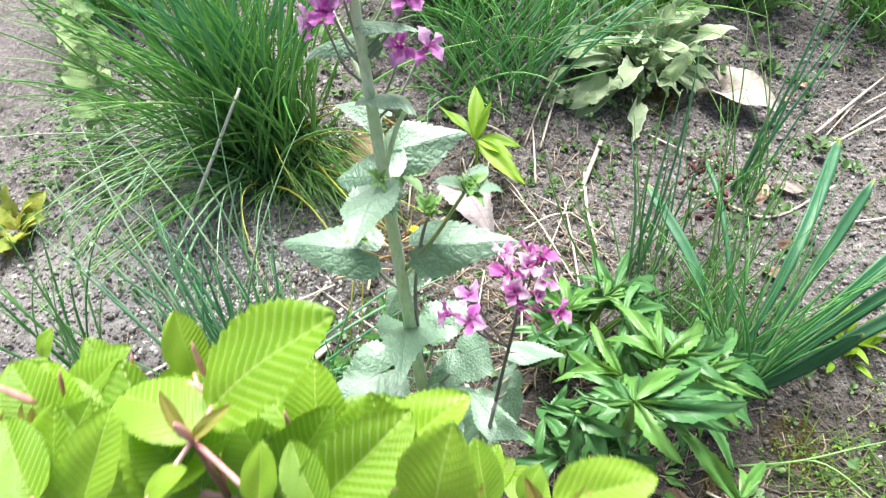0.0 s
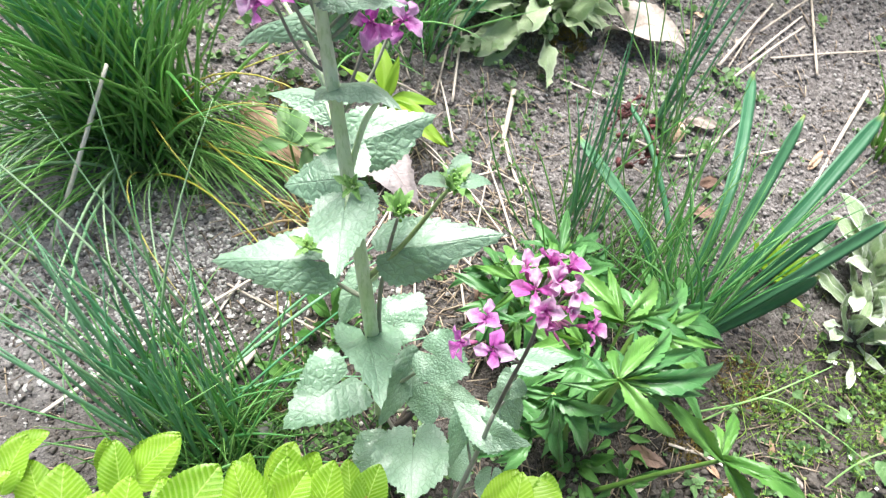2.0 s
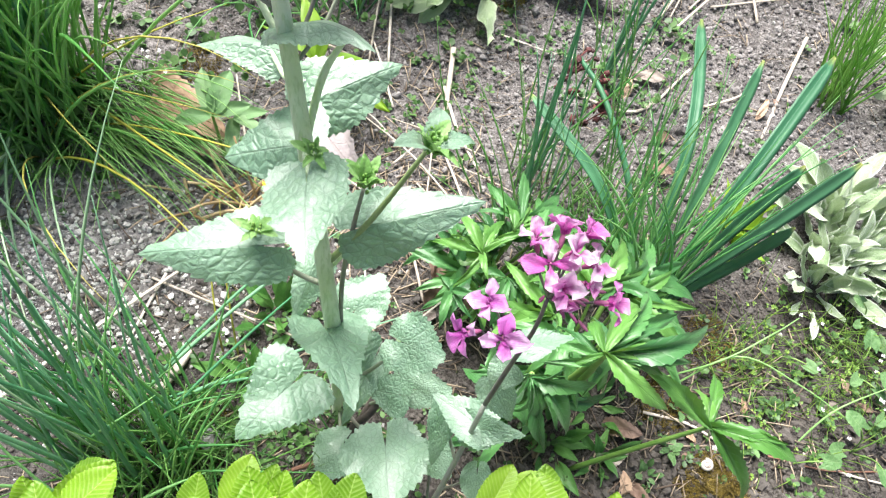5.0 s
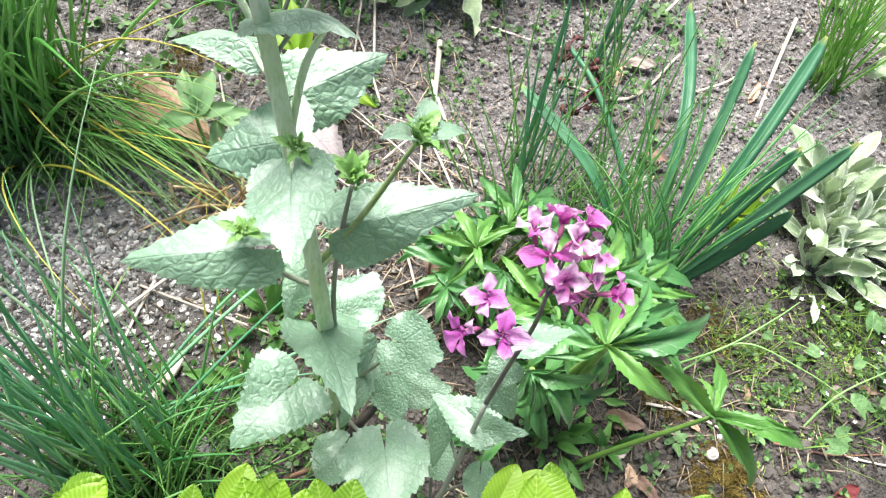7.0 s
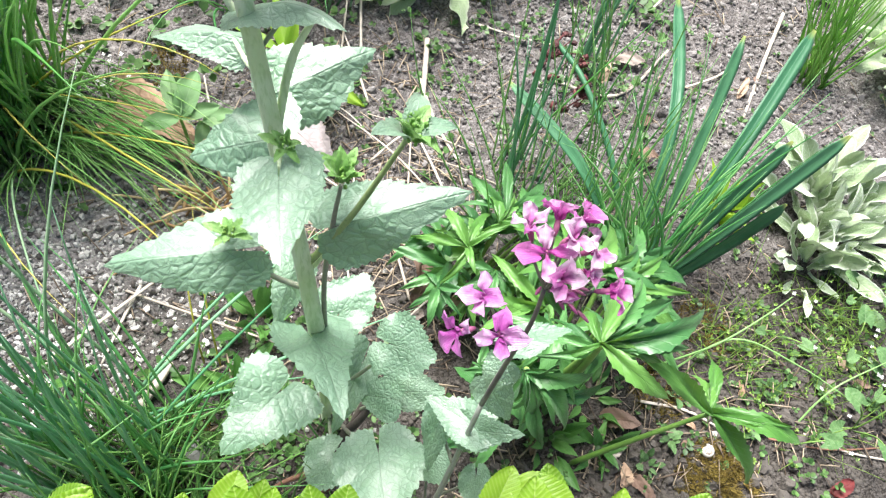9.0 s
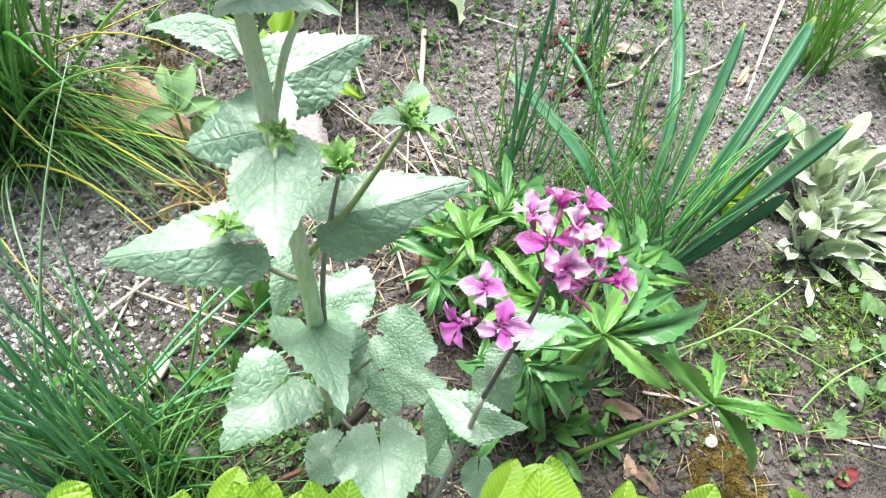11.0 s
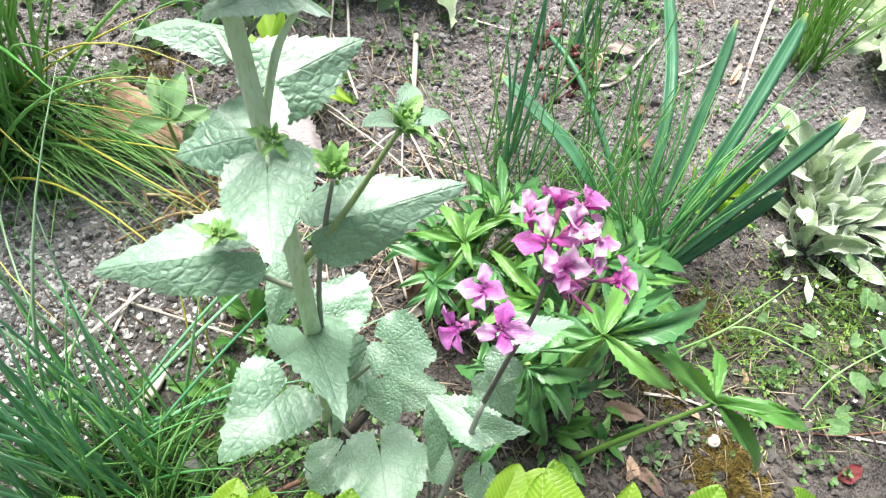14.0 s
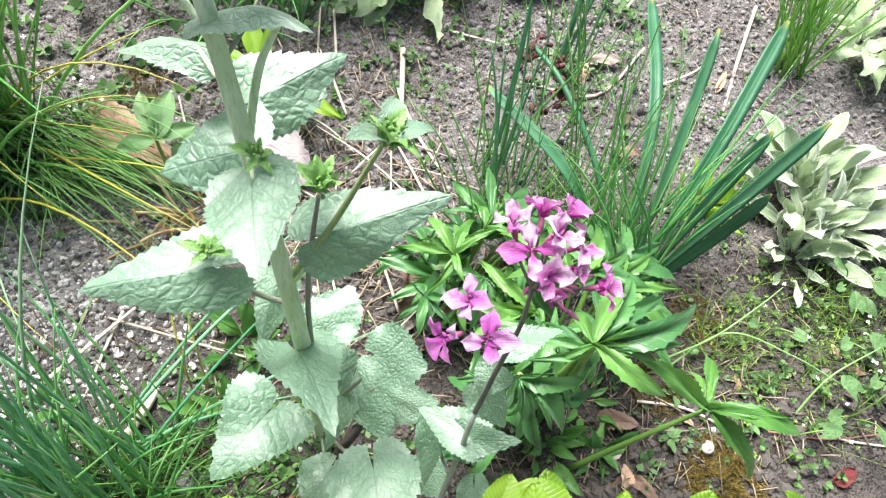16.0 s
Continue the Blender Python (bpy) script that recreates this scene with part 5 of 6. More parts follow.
# yellow flower
yellow = thing("yellow_flower", (-0.064, 0.532, 0), "small yellow daisy-like flower on a short stalk", "flower")
part("stalk", rod(((-0.064, 0.532, -0.003), (-0.065, 0.534, 0.02), (-0.065, 0.535, 0.045)), (0.001, 0.0009), 4, 6), HELL_STALK, yellow)
ray_petal = leaf_mesh(YELLOW, "petal", 0.36, 0.1, 0.3, nu=5, nv=2, seed=140)
for k in range(18):
    a, e = k * 2.399, 0.15 + 0.05 * k
    hang("petal", ray_petal, yellow, aim((-0.065, 0.535, 0.045), Vector((-0.065, 0.535, 0.045)) + Vector((math.cos(a) * math.cos(e), math.sin(a) * math.cos(e), math.sin(e))) * (0.0075 - 0.00015 * k), (0, 0, 1)))


def tiny_leaves(name, patches, material, label, category, seed, size=(0.003, 0.008), lift=(0.0, 0.012)):
    """Patches of seedlings: little rosettes of small oval leaves, joined."""
    q = random.Random(seed)
    verts, faces = [], []
    for x0, y0, spread, n in patches:
        for _ in range(n):
            x, y = q.gauss(x0, spread), q.gauss(y0, spread)
            z = rise(x, y) + q.uniform(*lift)
            s = q.uniform(*size)
            for j in range(q.randint(4, 7)):
                a, e = q.uniform(0, 6.283), q.uniform(0.0, 0.9)
                d = Vector((math.cos(a) * math.cos(e), math.sin(a) * math.cos(e), math.sin(e)))
                w = Vector((-math.sin(a), math.cos(a), q.uniform(-0.3, 0.3))) * 0.32
                c = Vector((x, y, z))
                k = len(verts)
                for u, v, h in ((0.1, 0, 0), (0.5, 1, 0.06), (0.85, 0.8, 0.03), (1.05, 0, -0.05), (0.85, -0.8, 0.03), (0.5, -1, 0.06), (0.6, 0, -0.02)):
                    verts.append((c + d * u * s + w * v * s + Vector((0, 0, h * s)))[:])
                faces += [(k, k + 1, k + 6), (k + 1, k + 2, k + 6), (k + 2, k + 3, k + 6), (k + 3, k + 4, k + 6), (k + 4, k + 5, k + 6), (k + 5, k, k + 6)]
    me = bpy.data.meshes.new(name)
    me.from_pydata(verts, [], faces)
    me.materials.append(material)
    me.polygons.foreach_set("use_smooth", [True] * len(me.polygons))
    return tagged(new(name, me), label, category, "", "stuff")


tiny_leaves("chickweed_seedlings", [(0.30, 0.25, 0.04, 22), (0.40, 0.25, 0.05, 50), (0.50, 0.24, 0.05, 70), (0.36, 0.19, 0.04, 16), (0.50, 0.69, 0.05, 40), (0.37, 0.66, 0.05, 85), (-0.07, 0.41, 0.04, 50), (0.27, 0.42, 0.05, 60),
                                    (0.12, 0.60, 0.08, 75), (-0.12, 0.31, 0.05, 200), (0.0, 0.26, 0.05, 90), (0.1, 0.25, 0.05, 45), (-0.3, 0.60, 0.06, 40), (-0.45, 0.50, 0.06, 30), (-0.5, 0.63, 0.07, 110), (-0.56, 0.72, 0.07, 110), (-0.6, 0.6, 0.06, 60), (0.2, 0.70, 0.1, 130), (0.45, 0.48, 0.1, 40), (0.6, 0.45, 0.1, 30), (0.2, 0.2, 0.04, 16)],
            WEED, "small green chickweed seedlings over the soil", "seedlings", 8)
tiny_leaves("far_weeds", [(-0.1, 0.85, 0.12, 120), (0.45, 0.95, 0.15, 110), (-0.5, 0.9, 0.12, 80), (0.1, 0.98, 0.15, 120)], WEED, "low green weeds at the back of the bed", "weeds", 9, (0.006, 0.016), (0.0, 0.03))

# wiry green stems with tiny white flowers
cress = thing("bittercress", (0.44, 0.26, 0), "wiry yellow-green bittercress stems with tiny flowers", "weed")
CRESS = plain_material("wiry_green_stem", (0.08, 0.18, 0.024), (0.22, 0.36, 0.06), 40.0, 0.5, 0.2, 0.0005, True, 0.8, 0.2)
cress_rows = blade_rows(190, (0.44, 0.25, 0), 0.1, (0.025, 0.075), (15, 75), (-30, 70), (0.0003, 0.0006), (0, 360), 61)
cress_rows += blade_rows(80, (0.37, 0.29, 0), 0.05, (0.02, 0.07), (15, 70), (-30, 70), (0.0003, 0.0006), (0, 360), 62)
cress_rows += blade_rows(90, (0.53, 0.27, 0), 0.06, (0.02, 0.07), (15, 70), (-30, 70), (0.0003, 0.0006), (0, 360), 63)
blades(cress, cress_rows, CRESS, "stem_mass", True, 1.0, 4)
for points in (((0.30, 0.275, 0.0), (0.36, 0.285, 0.04), (0.41, 0.245, 0.045), (0.46, 0.20, 0.03)), ((0.29, 0.285, 0.0), (0.345, 0.285, 0.035), (0.40, 0.298, 0.05), (0.44, 0.31, 0.045)), ((0.40, 0.19, 0.0), (0.44, 0.215, 0.035), (0.50, 0.225, 0.05))):
    part("stem", rod(points, (0.0011, 0.0009, 0.0005), 6, 6), GRASS_BLADE, cress, "long thin green stem")
tiny_leaves("wiry_weed_leaves", [(0.45, 0.255, 0.05, 150), (0.37, 0.29, 0.035, 60), (0.53, 0.27, 0.04, 80)], CRESS, "tiny yellow-green leaves of wiry weeds", "weeds", 19, (0.0015, 0.0035), (0.0, 0.03))


def white_florets(parent, spots, seed):
    q = random.Random(seed)
    for x, y, z in spots:
        bm = bmesh.new()
        c = Vector((x, y, z))
        for k in range(4):
            a = k * math.pi / 2 + q.uniform(-0.3, 0.3)
            d, w = Vector((math.cos(a), math.sin(a), 0.25)), Vector((-math.sin(a), math.cos(a), 0))
            s = q.uniform(0.0014, 0.0026)
            vs = [bm.verts.new(c + d * s * u + w * s * v) for u, v in ((0, 0), (0.6, 0.42), (1.1, 0.3), (1.1, -0.3), (0.6, -0.42))]
            bm.faces.new(vs)
        part("floret", bm, WHITE, parent)


white_florets(cress, [(rng.gauss(0.48, 0.06), rng.gauss(0.25, 0.05), rng.uniform(0.02, 0.05)) for _ in range(18)], 1)
tuft_cress = thing("bittercress", (-0.18, 0.68, 0), "thin weed with tiny white flowers among grass", "weed")
spots = [(-0.19, 0.70, 0.07), (-0.175, 0.665, 0.06), (-0.165, 0.685, 0.07), (-0.21, 0.73, 0.08), (-0.2, 0.665, 0.05), (-0.155, 0.70, 0.06), (-0.205, 0.745, 0.08), (-0.187, 0.704, 0.072), (-0.178, 0.668, 0.064), (-0.208, 0.727, 0.084), (-0.168, 0.69, 0.074), (-0.15, 0.672, 0.06)]
white_florets(tuft_cress, spots, 2)
bm = bmesh.new()
for x, y, z in spots:
    tube(bm, spline([(-0.18, 0.68, -0.003), ((x - 0.18) / 2, (y + 0.68) / 2, z * 0.6), (x, y, z)], 5), (0.0005, 0.0004), 4)
part("stem_mass", bm, CRESS, tuft_cress, kind="stuff")

# ---- moss, shell, fallen leaves, straw ----


def moss(centre, radius, n, label, seed):
    q = random.Random(seed)
    verts, faces = [], []
    for _ in range(n):
        a, d = q.uniform(0, 6.283), radius * math.sqrt(q.random())
        x, y = centre[0] + d * math.cos(a), centre[1] + d * math.sin(a)
        if noise.noise(Vector((x * 70, y * 70, seed))) < -0.25:
            continue
        z = rise(x, y) + 0.006 * (1 - (d / radius) ** 2)
        t = Vector((q.gauss(0, 0.5), q.gauss(0, 0.5), 1)).normalized() * q.uniform(0.003, 0.01)
        w = Vector((math.cos(a), -math.sin(a), 0)) * 0.0005
        k = len(verts)
        c = Vector((x, y, z - 0.002))
        side_way = w.cross(t).normalized() * 0.0005
        verts += [(c - w)[:], (c + w)[:], (c + side_way)[:], (c + t)[:]]
        faces += [(k, k + 1, k + 3), (k + 1, k + 2, k + 3), (k + 2, k, k + 3)]
    me = bpy.data.meshes.new("moss")
    me.from_pydata(verts, [], faces)
    me.materials.append(MOSS)
    return tagged(new("moss_patch", me), label, "moss", "moss patches", "stuff")


moss((0.305, 0.165), 0.042, 7000, "golden-brown moss cushion on dark soil", 1)
moss((0.285, 0.26), 0.03, 1200, "thin golden moss under hellebore leaves", 2)
moss((0.26, 0.80), 0.03, 1300, "orange-brown moss beside a felted plant", 3)
moss((-0.12, 0.73), 0.03, 1000, "thin green-gold moss on soil", 4)
moss((0.36, 0.31), 0.035, 1200, "thin golden moss among wiry weeds", 5)


def shell(centre, size):
    """A coiled snail shell: one tube that grows as it winds out."""
    s = thing("snail_shell", centre, "small pale banded snail shell on moss", "shell")
    line, radii = [], []
    for k in range(61):
        t = k / 60
        a = t * 2 * math.pi * 3.2
        r = size * (0.08 + 0.55 * t ** 1.4)
        line.append(Vector(centre) + Vector((math.cos(a) * r, math.sin(a) * r * 0.8 - 0.2 * size * (1 - t), size * (0.95 - 0.55 * t))))
        radii.append(size * (0.08 + 0.40 * t ** 1.3))
    bm = bmesh.new()
    tube(bm, line, radii, 10)
    part("coil", bm, SHELL, s)
    bm = bmesh.new()
    tube(bm, [p + Vector((0, 0, 1)) * r * 0.93 for p, r in zip(line[8:-6], radii[8:-6])], [r * 0.16 for r in radii[8:-6]], 6)
    part("band", bm, plain_material("brown_shell_band", (0.12, 0.09, 0.07), (0.22, 0.16, 0.12), 90.0, 0.4, 0.3), s, "brown spiral band")


shell((0.304, 0.195, 0.008), 0.0072)


def fallen(name, material, base, tip, width, label, shape="oval", fold=0.4, droop=0.9, seed=0, face=(0, 0, 1), teeth=0.12):
    me = leaf_mesh(material, shape, width, fold, droop, teeth, 0.05, 0.1, 18, 4, wild=0.09, seed=seed + 200, tipcurl=0.5)
    ob = new(name, me)
    m = aim(base, tip, face)
    ob.matrix_basis = m
    low_z = min((m @ v.co).z - rise(*(m @ v.co)[:2]) for v in me.vertices)
    ob.location.z -= low_z + 0.001
    return tagged(ob, label, "dry leaf", "fallen leaves")


fallen("fallen_leaf", DRY_LEAF, (-0.172, 0.66, 0.04), (-0.095, 0.622, 0.02), 0.75, "large dry tan leaf lying beside grass", "heart", seed=1, droop=0.7)
fallen("fallen_leaf", BROWN_LEAF, (-0.10, 0.60, 0.02), (-0.155, 0.625, 0.02), 0.4, "dark brown curled leaf under a tan one", seed=2)
fallen("fallen_leaf", LILAC_LEAF, (-0.016, 0.622, 0.045), (0.034, 0.55, 0.03), 0.75, "bleached lilac-grey dead leaf with brown edge", "heart", seed=3)
fallen("fallen_leaf", BROWN_LEAF, (0.075, 0.40, 0.03), (0.088, 0.45, 0.05), 0.5, "brown dead leaf standing among straw", seed=4, face=(0.3, -0.6, 0.6))
fallen("fallen_leaf", PALE_LEAF, (0.345, 0.82, 0.02), (0.425, 0.755, 0.03), 0.8, "large pale curled dead leaf on soil", "heart", seed=5, fold=0.6, droop=1.3, teeth=0.03)
fallen("fallen_leaf", BROWN_LEAF, (0.225, 0.192, 0.01), (0.24, 0.165, 0.012), 0.45, "small brown leaf on bare soil", seed=6)
fallen("fallen_leaf", RED_LEAF, (0.415, 0.128, 0.01), (0.442, 0.132, 0.01), 0.6, "small dark red leaf on soil", seed=7)
fallen("fallen_leaf", PALE_LEAF, (0.395, 0.655, 0.01), (0.435, 0.64, 0.015), 0.5, "pale broken leaf scrap on soil", seed=8)
fallen("fallen_leaf", DRY_LEAF, (0.37, 0.63, 0.01), (0.385, 0.655, 0.015), 0.6, "orange-brown leaf scrap on soil", seed=9)
fallen("fallen_leaf", DRY_LEAF, (0.535, 0.575, 0.01), (0.56, 0.60, 0.012), 0.3, "narrow curled yellow-brown leaf", seed=10)
fallen("fallen_leaf", BROWN_LEAF, (0.36, 0.52, 0.01), (0.385, 0.50, 0.02), 0.55, "dark brown leaf behind strap leaves", seed=11)
fallen("fallen_leaf", PALE_LEAF, (0.02, 0.62, 0.02), (-0.01, 0.65, 0.02), 0.6, "white bleached leaf scrap", seed=12)
fallen("fallen_leaf", BROWN_LEAF, (0.22, 0.25, 0.01), (0.25, 0.235, 0.02), 0.6, "brown leaf under hellebore stalks", seed=13)
fallen("fallen_leaf", PALE_LEAF, (0.21, 0.215, 0.01), (0.235, 0.225, 0.012), 0.4, "pale leaf scrap on dark soil", seed=14)
for k in range(30):
    x, y = (rng.uniform(0.0, 0.62), rng.uniform(0.2, 0.9)) if k < 16 else (rng.uniform(0.14, 0.5), rng.uniform(0.15, 0.31))
    a = rng.uniform(0, 6.28)
    s = rng.uniform(0.01, 0.022)
    mat_k, word = rng.choice(((BROWN_LEAF, "small brown leaf scrap on soil"), (PALE_LEAF, "small pale leaf scrap on soil"), (DRY_LEAF, "small tan leaf scrap on soil")))
    fallen("leaf_scrap", mat_k, (x, y, 0.01), (x + math.cos(a) * s, y + math.sin(a) * s, 0.013), rng.uniform(0.4, 0.8), word, seed=30 + k)


def straw(points, r, label="pale dry straw lying on soil", name="straw", material=None):
    bm = rod(points, (r, r * 0.95, r * 0.7), 6, 6, 0.6)
    return tagged(hang(name, mesh_of(bm, material or STRAW)), label, "straw", "dry straws")


def lie(x, y, h=0.004):
    return (x, y, rise(x, y) + h)


straw([lie(0.172, 0.715, 0.012), lie(0.155, 0.665, 0.012), lie(0.14, 0.62)], 0.0034, "broad bleached flat straw on soil")
straw([lie(0.148, 0.66, 0.01), lie(0.150, 0.60), lie(0.16, 0.545)], 0.0022)
straw([lie(0.655, 0.685, 0.012), lie(0.59, 0.615), lie(0.527, 0.545)], 0.0026, "straight pale stick on soil", "dry_stick")
straw([lie(-0.30, 0.55, 0.005), lie(-0.17, 0.462, 0.008), lie(-0.04, 0.372, 0.02)], 0.0014, "long thin pale straw across soil")
straw([lie(-0.364, 0.346, 0.012), lie(-0.262, 0.41, 0.008), lie(-0.16, 0.473, 0.012)], 0.0023, "pale dry stick on gritty soil", "dry_stick")
straw([lie(-0.172, 0.475, 0.006), lie(-0.19, 0.445), lie(-0.212, 0.408)], 0.0016)
straw([(-0.375, 0.53, 0.006), (-0.318, 0.572, 0.098), (-0.262, 0.622, 0.19)], 0.0034, "bleached dry stalk leaning against grass", "dry_stick", BLEACHED)
straw([lie(0.30, 0.645), lie(0.38, 0.605), lie(0.47, 0.655, 0.008)], 0.0024, "pale bent stick on soil", "dry_stick")
straw([lie(0.47, 0.60), lie(0.51, 0.605), lie(0.545, 0.618)], 0.0019)
straw([lie(0.24, 0.735), lie(0.29, 0.70), lie(0.34, 0.685)], 0.0017)
straw([lie(0.26, 0.255, 0.006), lie(0.30, 0.235), lie(0.335, 0.205)], 0.0016, "grey-brown straw under hellebore leaves")
straw([lie(0.37, 0.19), lie(0.43, 0.165), lie(0.5, 0.15)], 0.0011, "thin brown stalk on dark soil", "dry_stalk", TWIG)
straw([lie(0.41, 0.185), lie(0.45, 0.158), lie(0.51, 0.13)], 0.0014, "thin greyish stalk on dark soil", "dry_stalk")
straw([(-0.10, 0.23, 0.02), (-0.06, 0.245, 0.035), (-0.02, 0.255, 0.05)], 0.0022, "brown dry twig at the plant's foot", "dry_twig", TWIG)
straw([lie(-0.185, 0.36, 0.008), lie(-0.165, 0.382, 0.008), lie(-0.155, 0.395, 0.008)], 0.005, "thick pale woody stub on soil", "wood_stub")
for k in range(7):
    a = radians(rng.gauss(32, 22))
    c = Vector((0.56 + rng.uniform(-0.06, 0.08), 0.79 + rng.uniform(-0.05, 0.06), 0))
    d = Vector((math.cos(a), math.sin(a), 0)) * rng.uniform(0.05, 0.11)
    straw([lie(*(c - d)[:2], 0.004 + 0.003 * (k % 4)), lie(*c[:2], 0.006 + 0.003 * (k % 4)), lie(*(c + d)[:2], 0.005)], rng.uniform(0.0012, 0.0024), "pale dry stick in a small pile", "dry_stick")
for k in range(26):
    x, y = rng.gauss(0.06, 0.06), rng.gauss(0.58, 0.1)
    a = radians(rng.gauss(100, 40))
    ln = rng.uniform(0.03, 0.09)
    d = Vector((math.cos(a), math.sin(a), 0)) * ln
    straw([lie(x - d.x, y - d.y, 0.004), lie(x, y, rng.uniform(0.006, 0.02)), lie(x + d.x, y + d.y, 0.004)], rng.uniform(0.0008, 0.0018), "thin dry stalk on soil behind the plant", "dry_stalk")


def litter(n, seed):
    """Short scraps of straw and stalk, joined."""
    q = random.Random(seed)
    bm = bmesh.new()
    for _ in range(n):
        zone = q.random()
        if zone < 0.35:
            x, y = q.gauss(0.06, 0.09), q.gauss(0.5, 0.12)
        elif zone < 0.42:
            x, y = q.gauss(0.28, 0.12), q.gauss(0.23, 0.05)
        else:
            x, y = q.uniform(-0.5, 0.75), q.uniform(0.15, 1.0)
        a, ln = q.uniform(0, 6.28), q.uniform(0.006, 0.035)
        d = Vector((math.cos(a), math.sin(a), q.uniform(-0.15, 0.15))) * ln / 2
        c = Vector(lie(x, y, q.uniform(0.001, 0.007)))
        r = q.uniform(0.0003, 0.0009)
        tube(bm, [c - d, c + Vector((0, 0, r)), c + d], (r, r), 4)
    return tagged(hang("straw_litter", mesh_of(bm, STRAWS)), "short scraps of dry straw over the soil", "litter", "", "stuff")


litter(2600, 5)
CUT_STALK = plain_material("cut_stalk", (0.3, 0.19, 0.08), (0.55, 0.42, 0.24), 70.0, 0.7, 0.4, 0.0008, False, 0.8)
stub = thing("cut_stalk_tuft", (-0.108, 0.535, 0), "tuft of cut dry yellow-brown stalks", "dead plant")
for line, r in blade_rows(44, (-0.108, 0.54, 0), 0.04, (0.025, 0.085), (20, 75), (0, 50), (0.001, 0.0022), (0, 360), 71):
    bm = bmesh.new()
    tube(bm, line, (r, r, r * 0.8), 6)
    part("stalk", bm, CUT_STALK, stub)

# ---- hornbeam hedge in front ----
hedge = thing("hornbeam_hedge", (0.0, 0.06, 0), "low hornbeam hedge with fresh pleated lime-green leaves", "hedge")
beam = [leaf_mesh(HORNBEAM, "oval", w, f, d, 0.05, 0.0, 0.03, 72, 9, pleat=0.038, wild=0.02, seed=s + 150) for s, (w, f, d) in enumerate([(0.7, 0.25, 0.4), (0.76, 0.15, 0.7), (0.64, 0.5, 0.3)])]
shoots = []
HIGH_SHOOTS = ((-0.034, 0.118, 0.597, -0.01), (-0.088, 0.120, 0.57, -0.02), (0.027, 0.098, 0.615, 0.0), (0.052, 0.108, 0.575, 0.01), (-0.005, 0.108, 0.565, 0.0), (-0.12, 0.13, 0.54, -0.02), (-0.158, 0.17, 0.475, -0.03))
LOW_SHOOTS = ((-0.26, 0.235, 0.215, -0.02), (-0.205, 0.225, 0.205, 0), (-0.13, 0.195, 0.30, 0), (-0.10, 0.19, 0.31, 0), (-0.088, 0.205, 0.245, 0), (-0.052, 0.198, 0.225, 0), (0.035, 0.180, 0.225, 0), (0.07, 0.172, 0.235, 0), (0.10, 0.160, 0.235, 0), (0.14, 0.148, 0.235, 0), (0.21, 0.130, 0.225, 0), (-0.12, 0.225, 0.15, 0), (-0.23, 0.26, 0.11, 0), (-0.19, 0.178, 0.33, 0), (-0.225, 0.182, 0.315, 0), (-0.15, 0.178, 0.315, 0), (0.035, 0.17, 0.305, 0), (0.0, 0.16, 0.405, 0))
for x, y, z, lean in HIGH_SHOOTS + LOW_SHOOTS:
    foot = Vector((x * 0.9 + lean, 0.05 + 0.1 * max(0.0, y - 0.12), -0.01))
    top = Vector((x, y, z))
    pts = spline([foot, foot.lerp(top, 0.5) + Vector((0, -0.012, 0.03)), top], 8)
    shoots.append(pts)
    bm = bmesh.new()
    tube(bm, pts, (0.0022, 0.0016, 0.0009), 6)
    part("twig", bm, TWIG, hedge)
    bm = bmesh.new()
    tube(bm, [top + Vector((0, 0.0, s * 0.006)) for s in (-0.2, 0.3, 1.0, 1.7, 2.0)], (0.0006, 0.0011, 0.0013, 0.0008, 0.0003), 6)
    part("bud", bm, HORNBEAM_BUD, hedge, "pink-brown leaf bud")


def beam_leaf(base, tip, face=(0.0, 0.25, 1), seed=0):
    b = Vector(base)
    if b.z < 0.45:
        b = Vector(tip) + (b - Vector(tip)).normalized() * max(0.036, (b - Vector(tip)).length)
        base = b
    leaf = hang("leaf", beam[seed % 3], hedge, aim(base, tip, face))
    near = min((p for s in shoots for p in s), key=lambda p: (p - b - Vector((0, 0, -0.008))).length)
    if (near - b).length < 0.06:
        part("leaf_stalk", rod((near, (near + b) / 2 + Vector((0, 0, -0.001)), b), (0.0007, 0.0006), 3, 5), HORNBEAM_BUD, leaf)


LEAVES_A = (((-0.034, 0.128, 0.591), (-0.002, 0.146, 0.611)), ((-0.036, 0.122, 0.588), (-0.062, 0.132, 0.584)), ((-0.017, 0.112, 0.574), (-0.005, 0.132, 0.585)), ((-0.001, 0.116, 0.563), (0.004, 0.139, 0.577)),
            ((0.026, 0.100, 0.618), (0.029, 0.114, 0.636)), ((0.053, 0.113, 0.580), (0.076, 0.119, 0.587)), ((-0.045, 0.140, 0.582), (-0.049, 0.152, 0.595)), ((-0.157, 0.178, 0.485), (-0.153, 0.189, 0.492)),
            ((-0.013, 0.104, 0.604), (-0.013, 0.115, 0.611)), ((0.036, 0.118, 0.550), (0.032, 0.134, 0.559)), ((0.046, 0.117, 0.560), (0.050, 0.126, 0.565)), ((-0.062, 0.104, 0.585), (-0.056, 0.125, 0.597)))
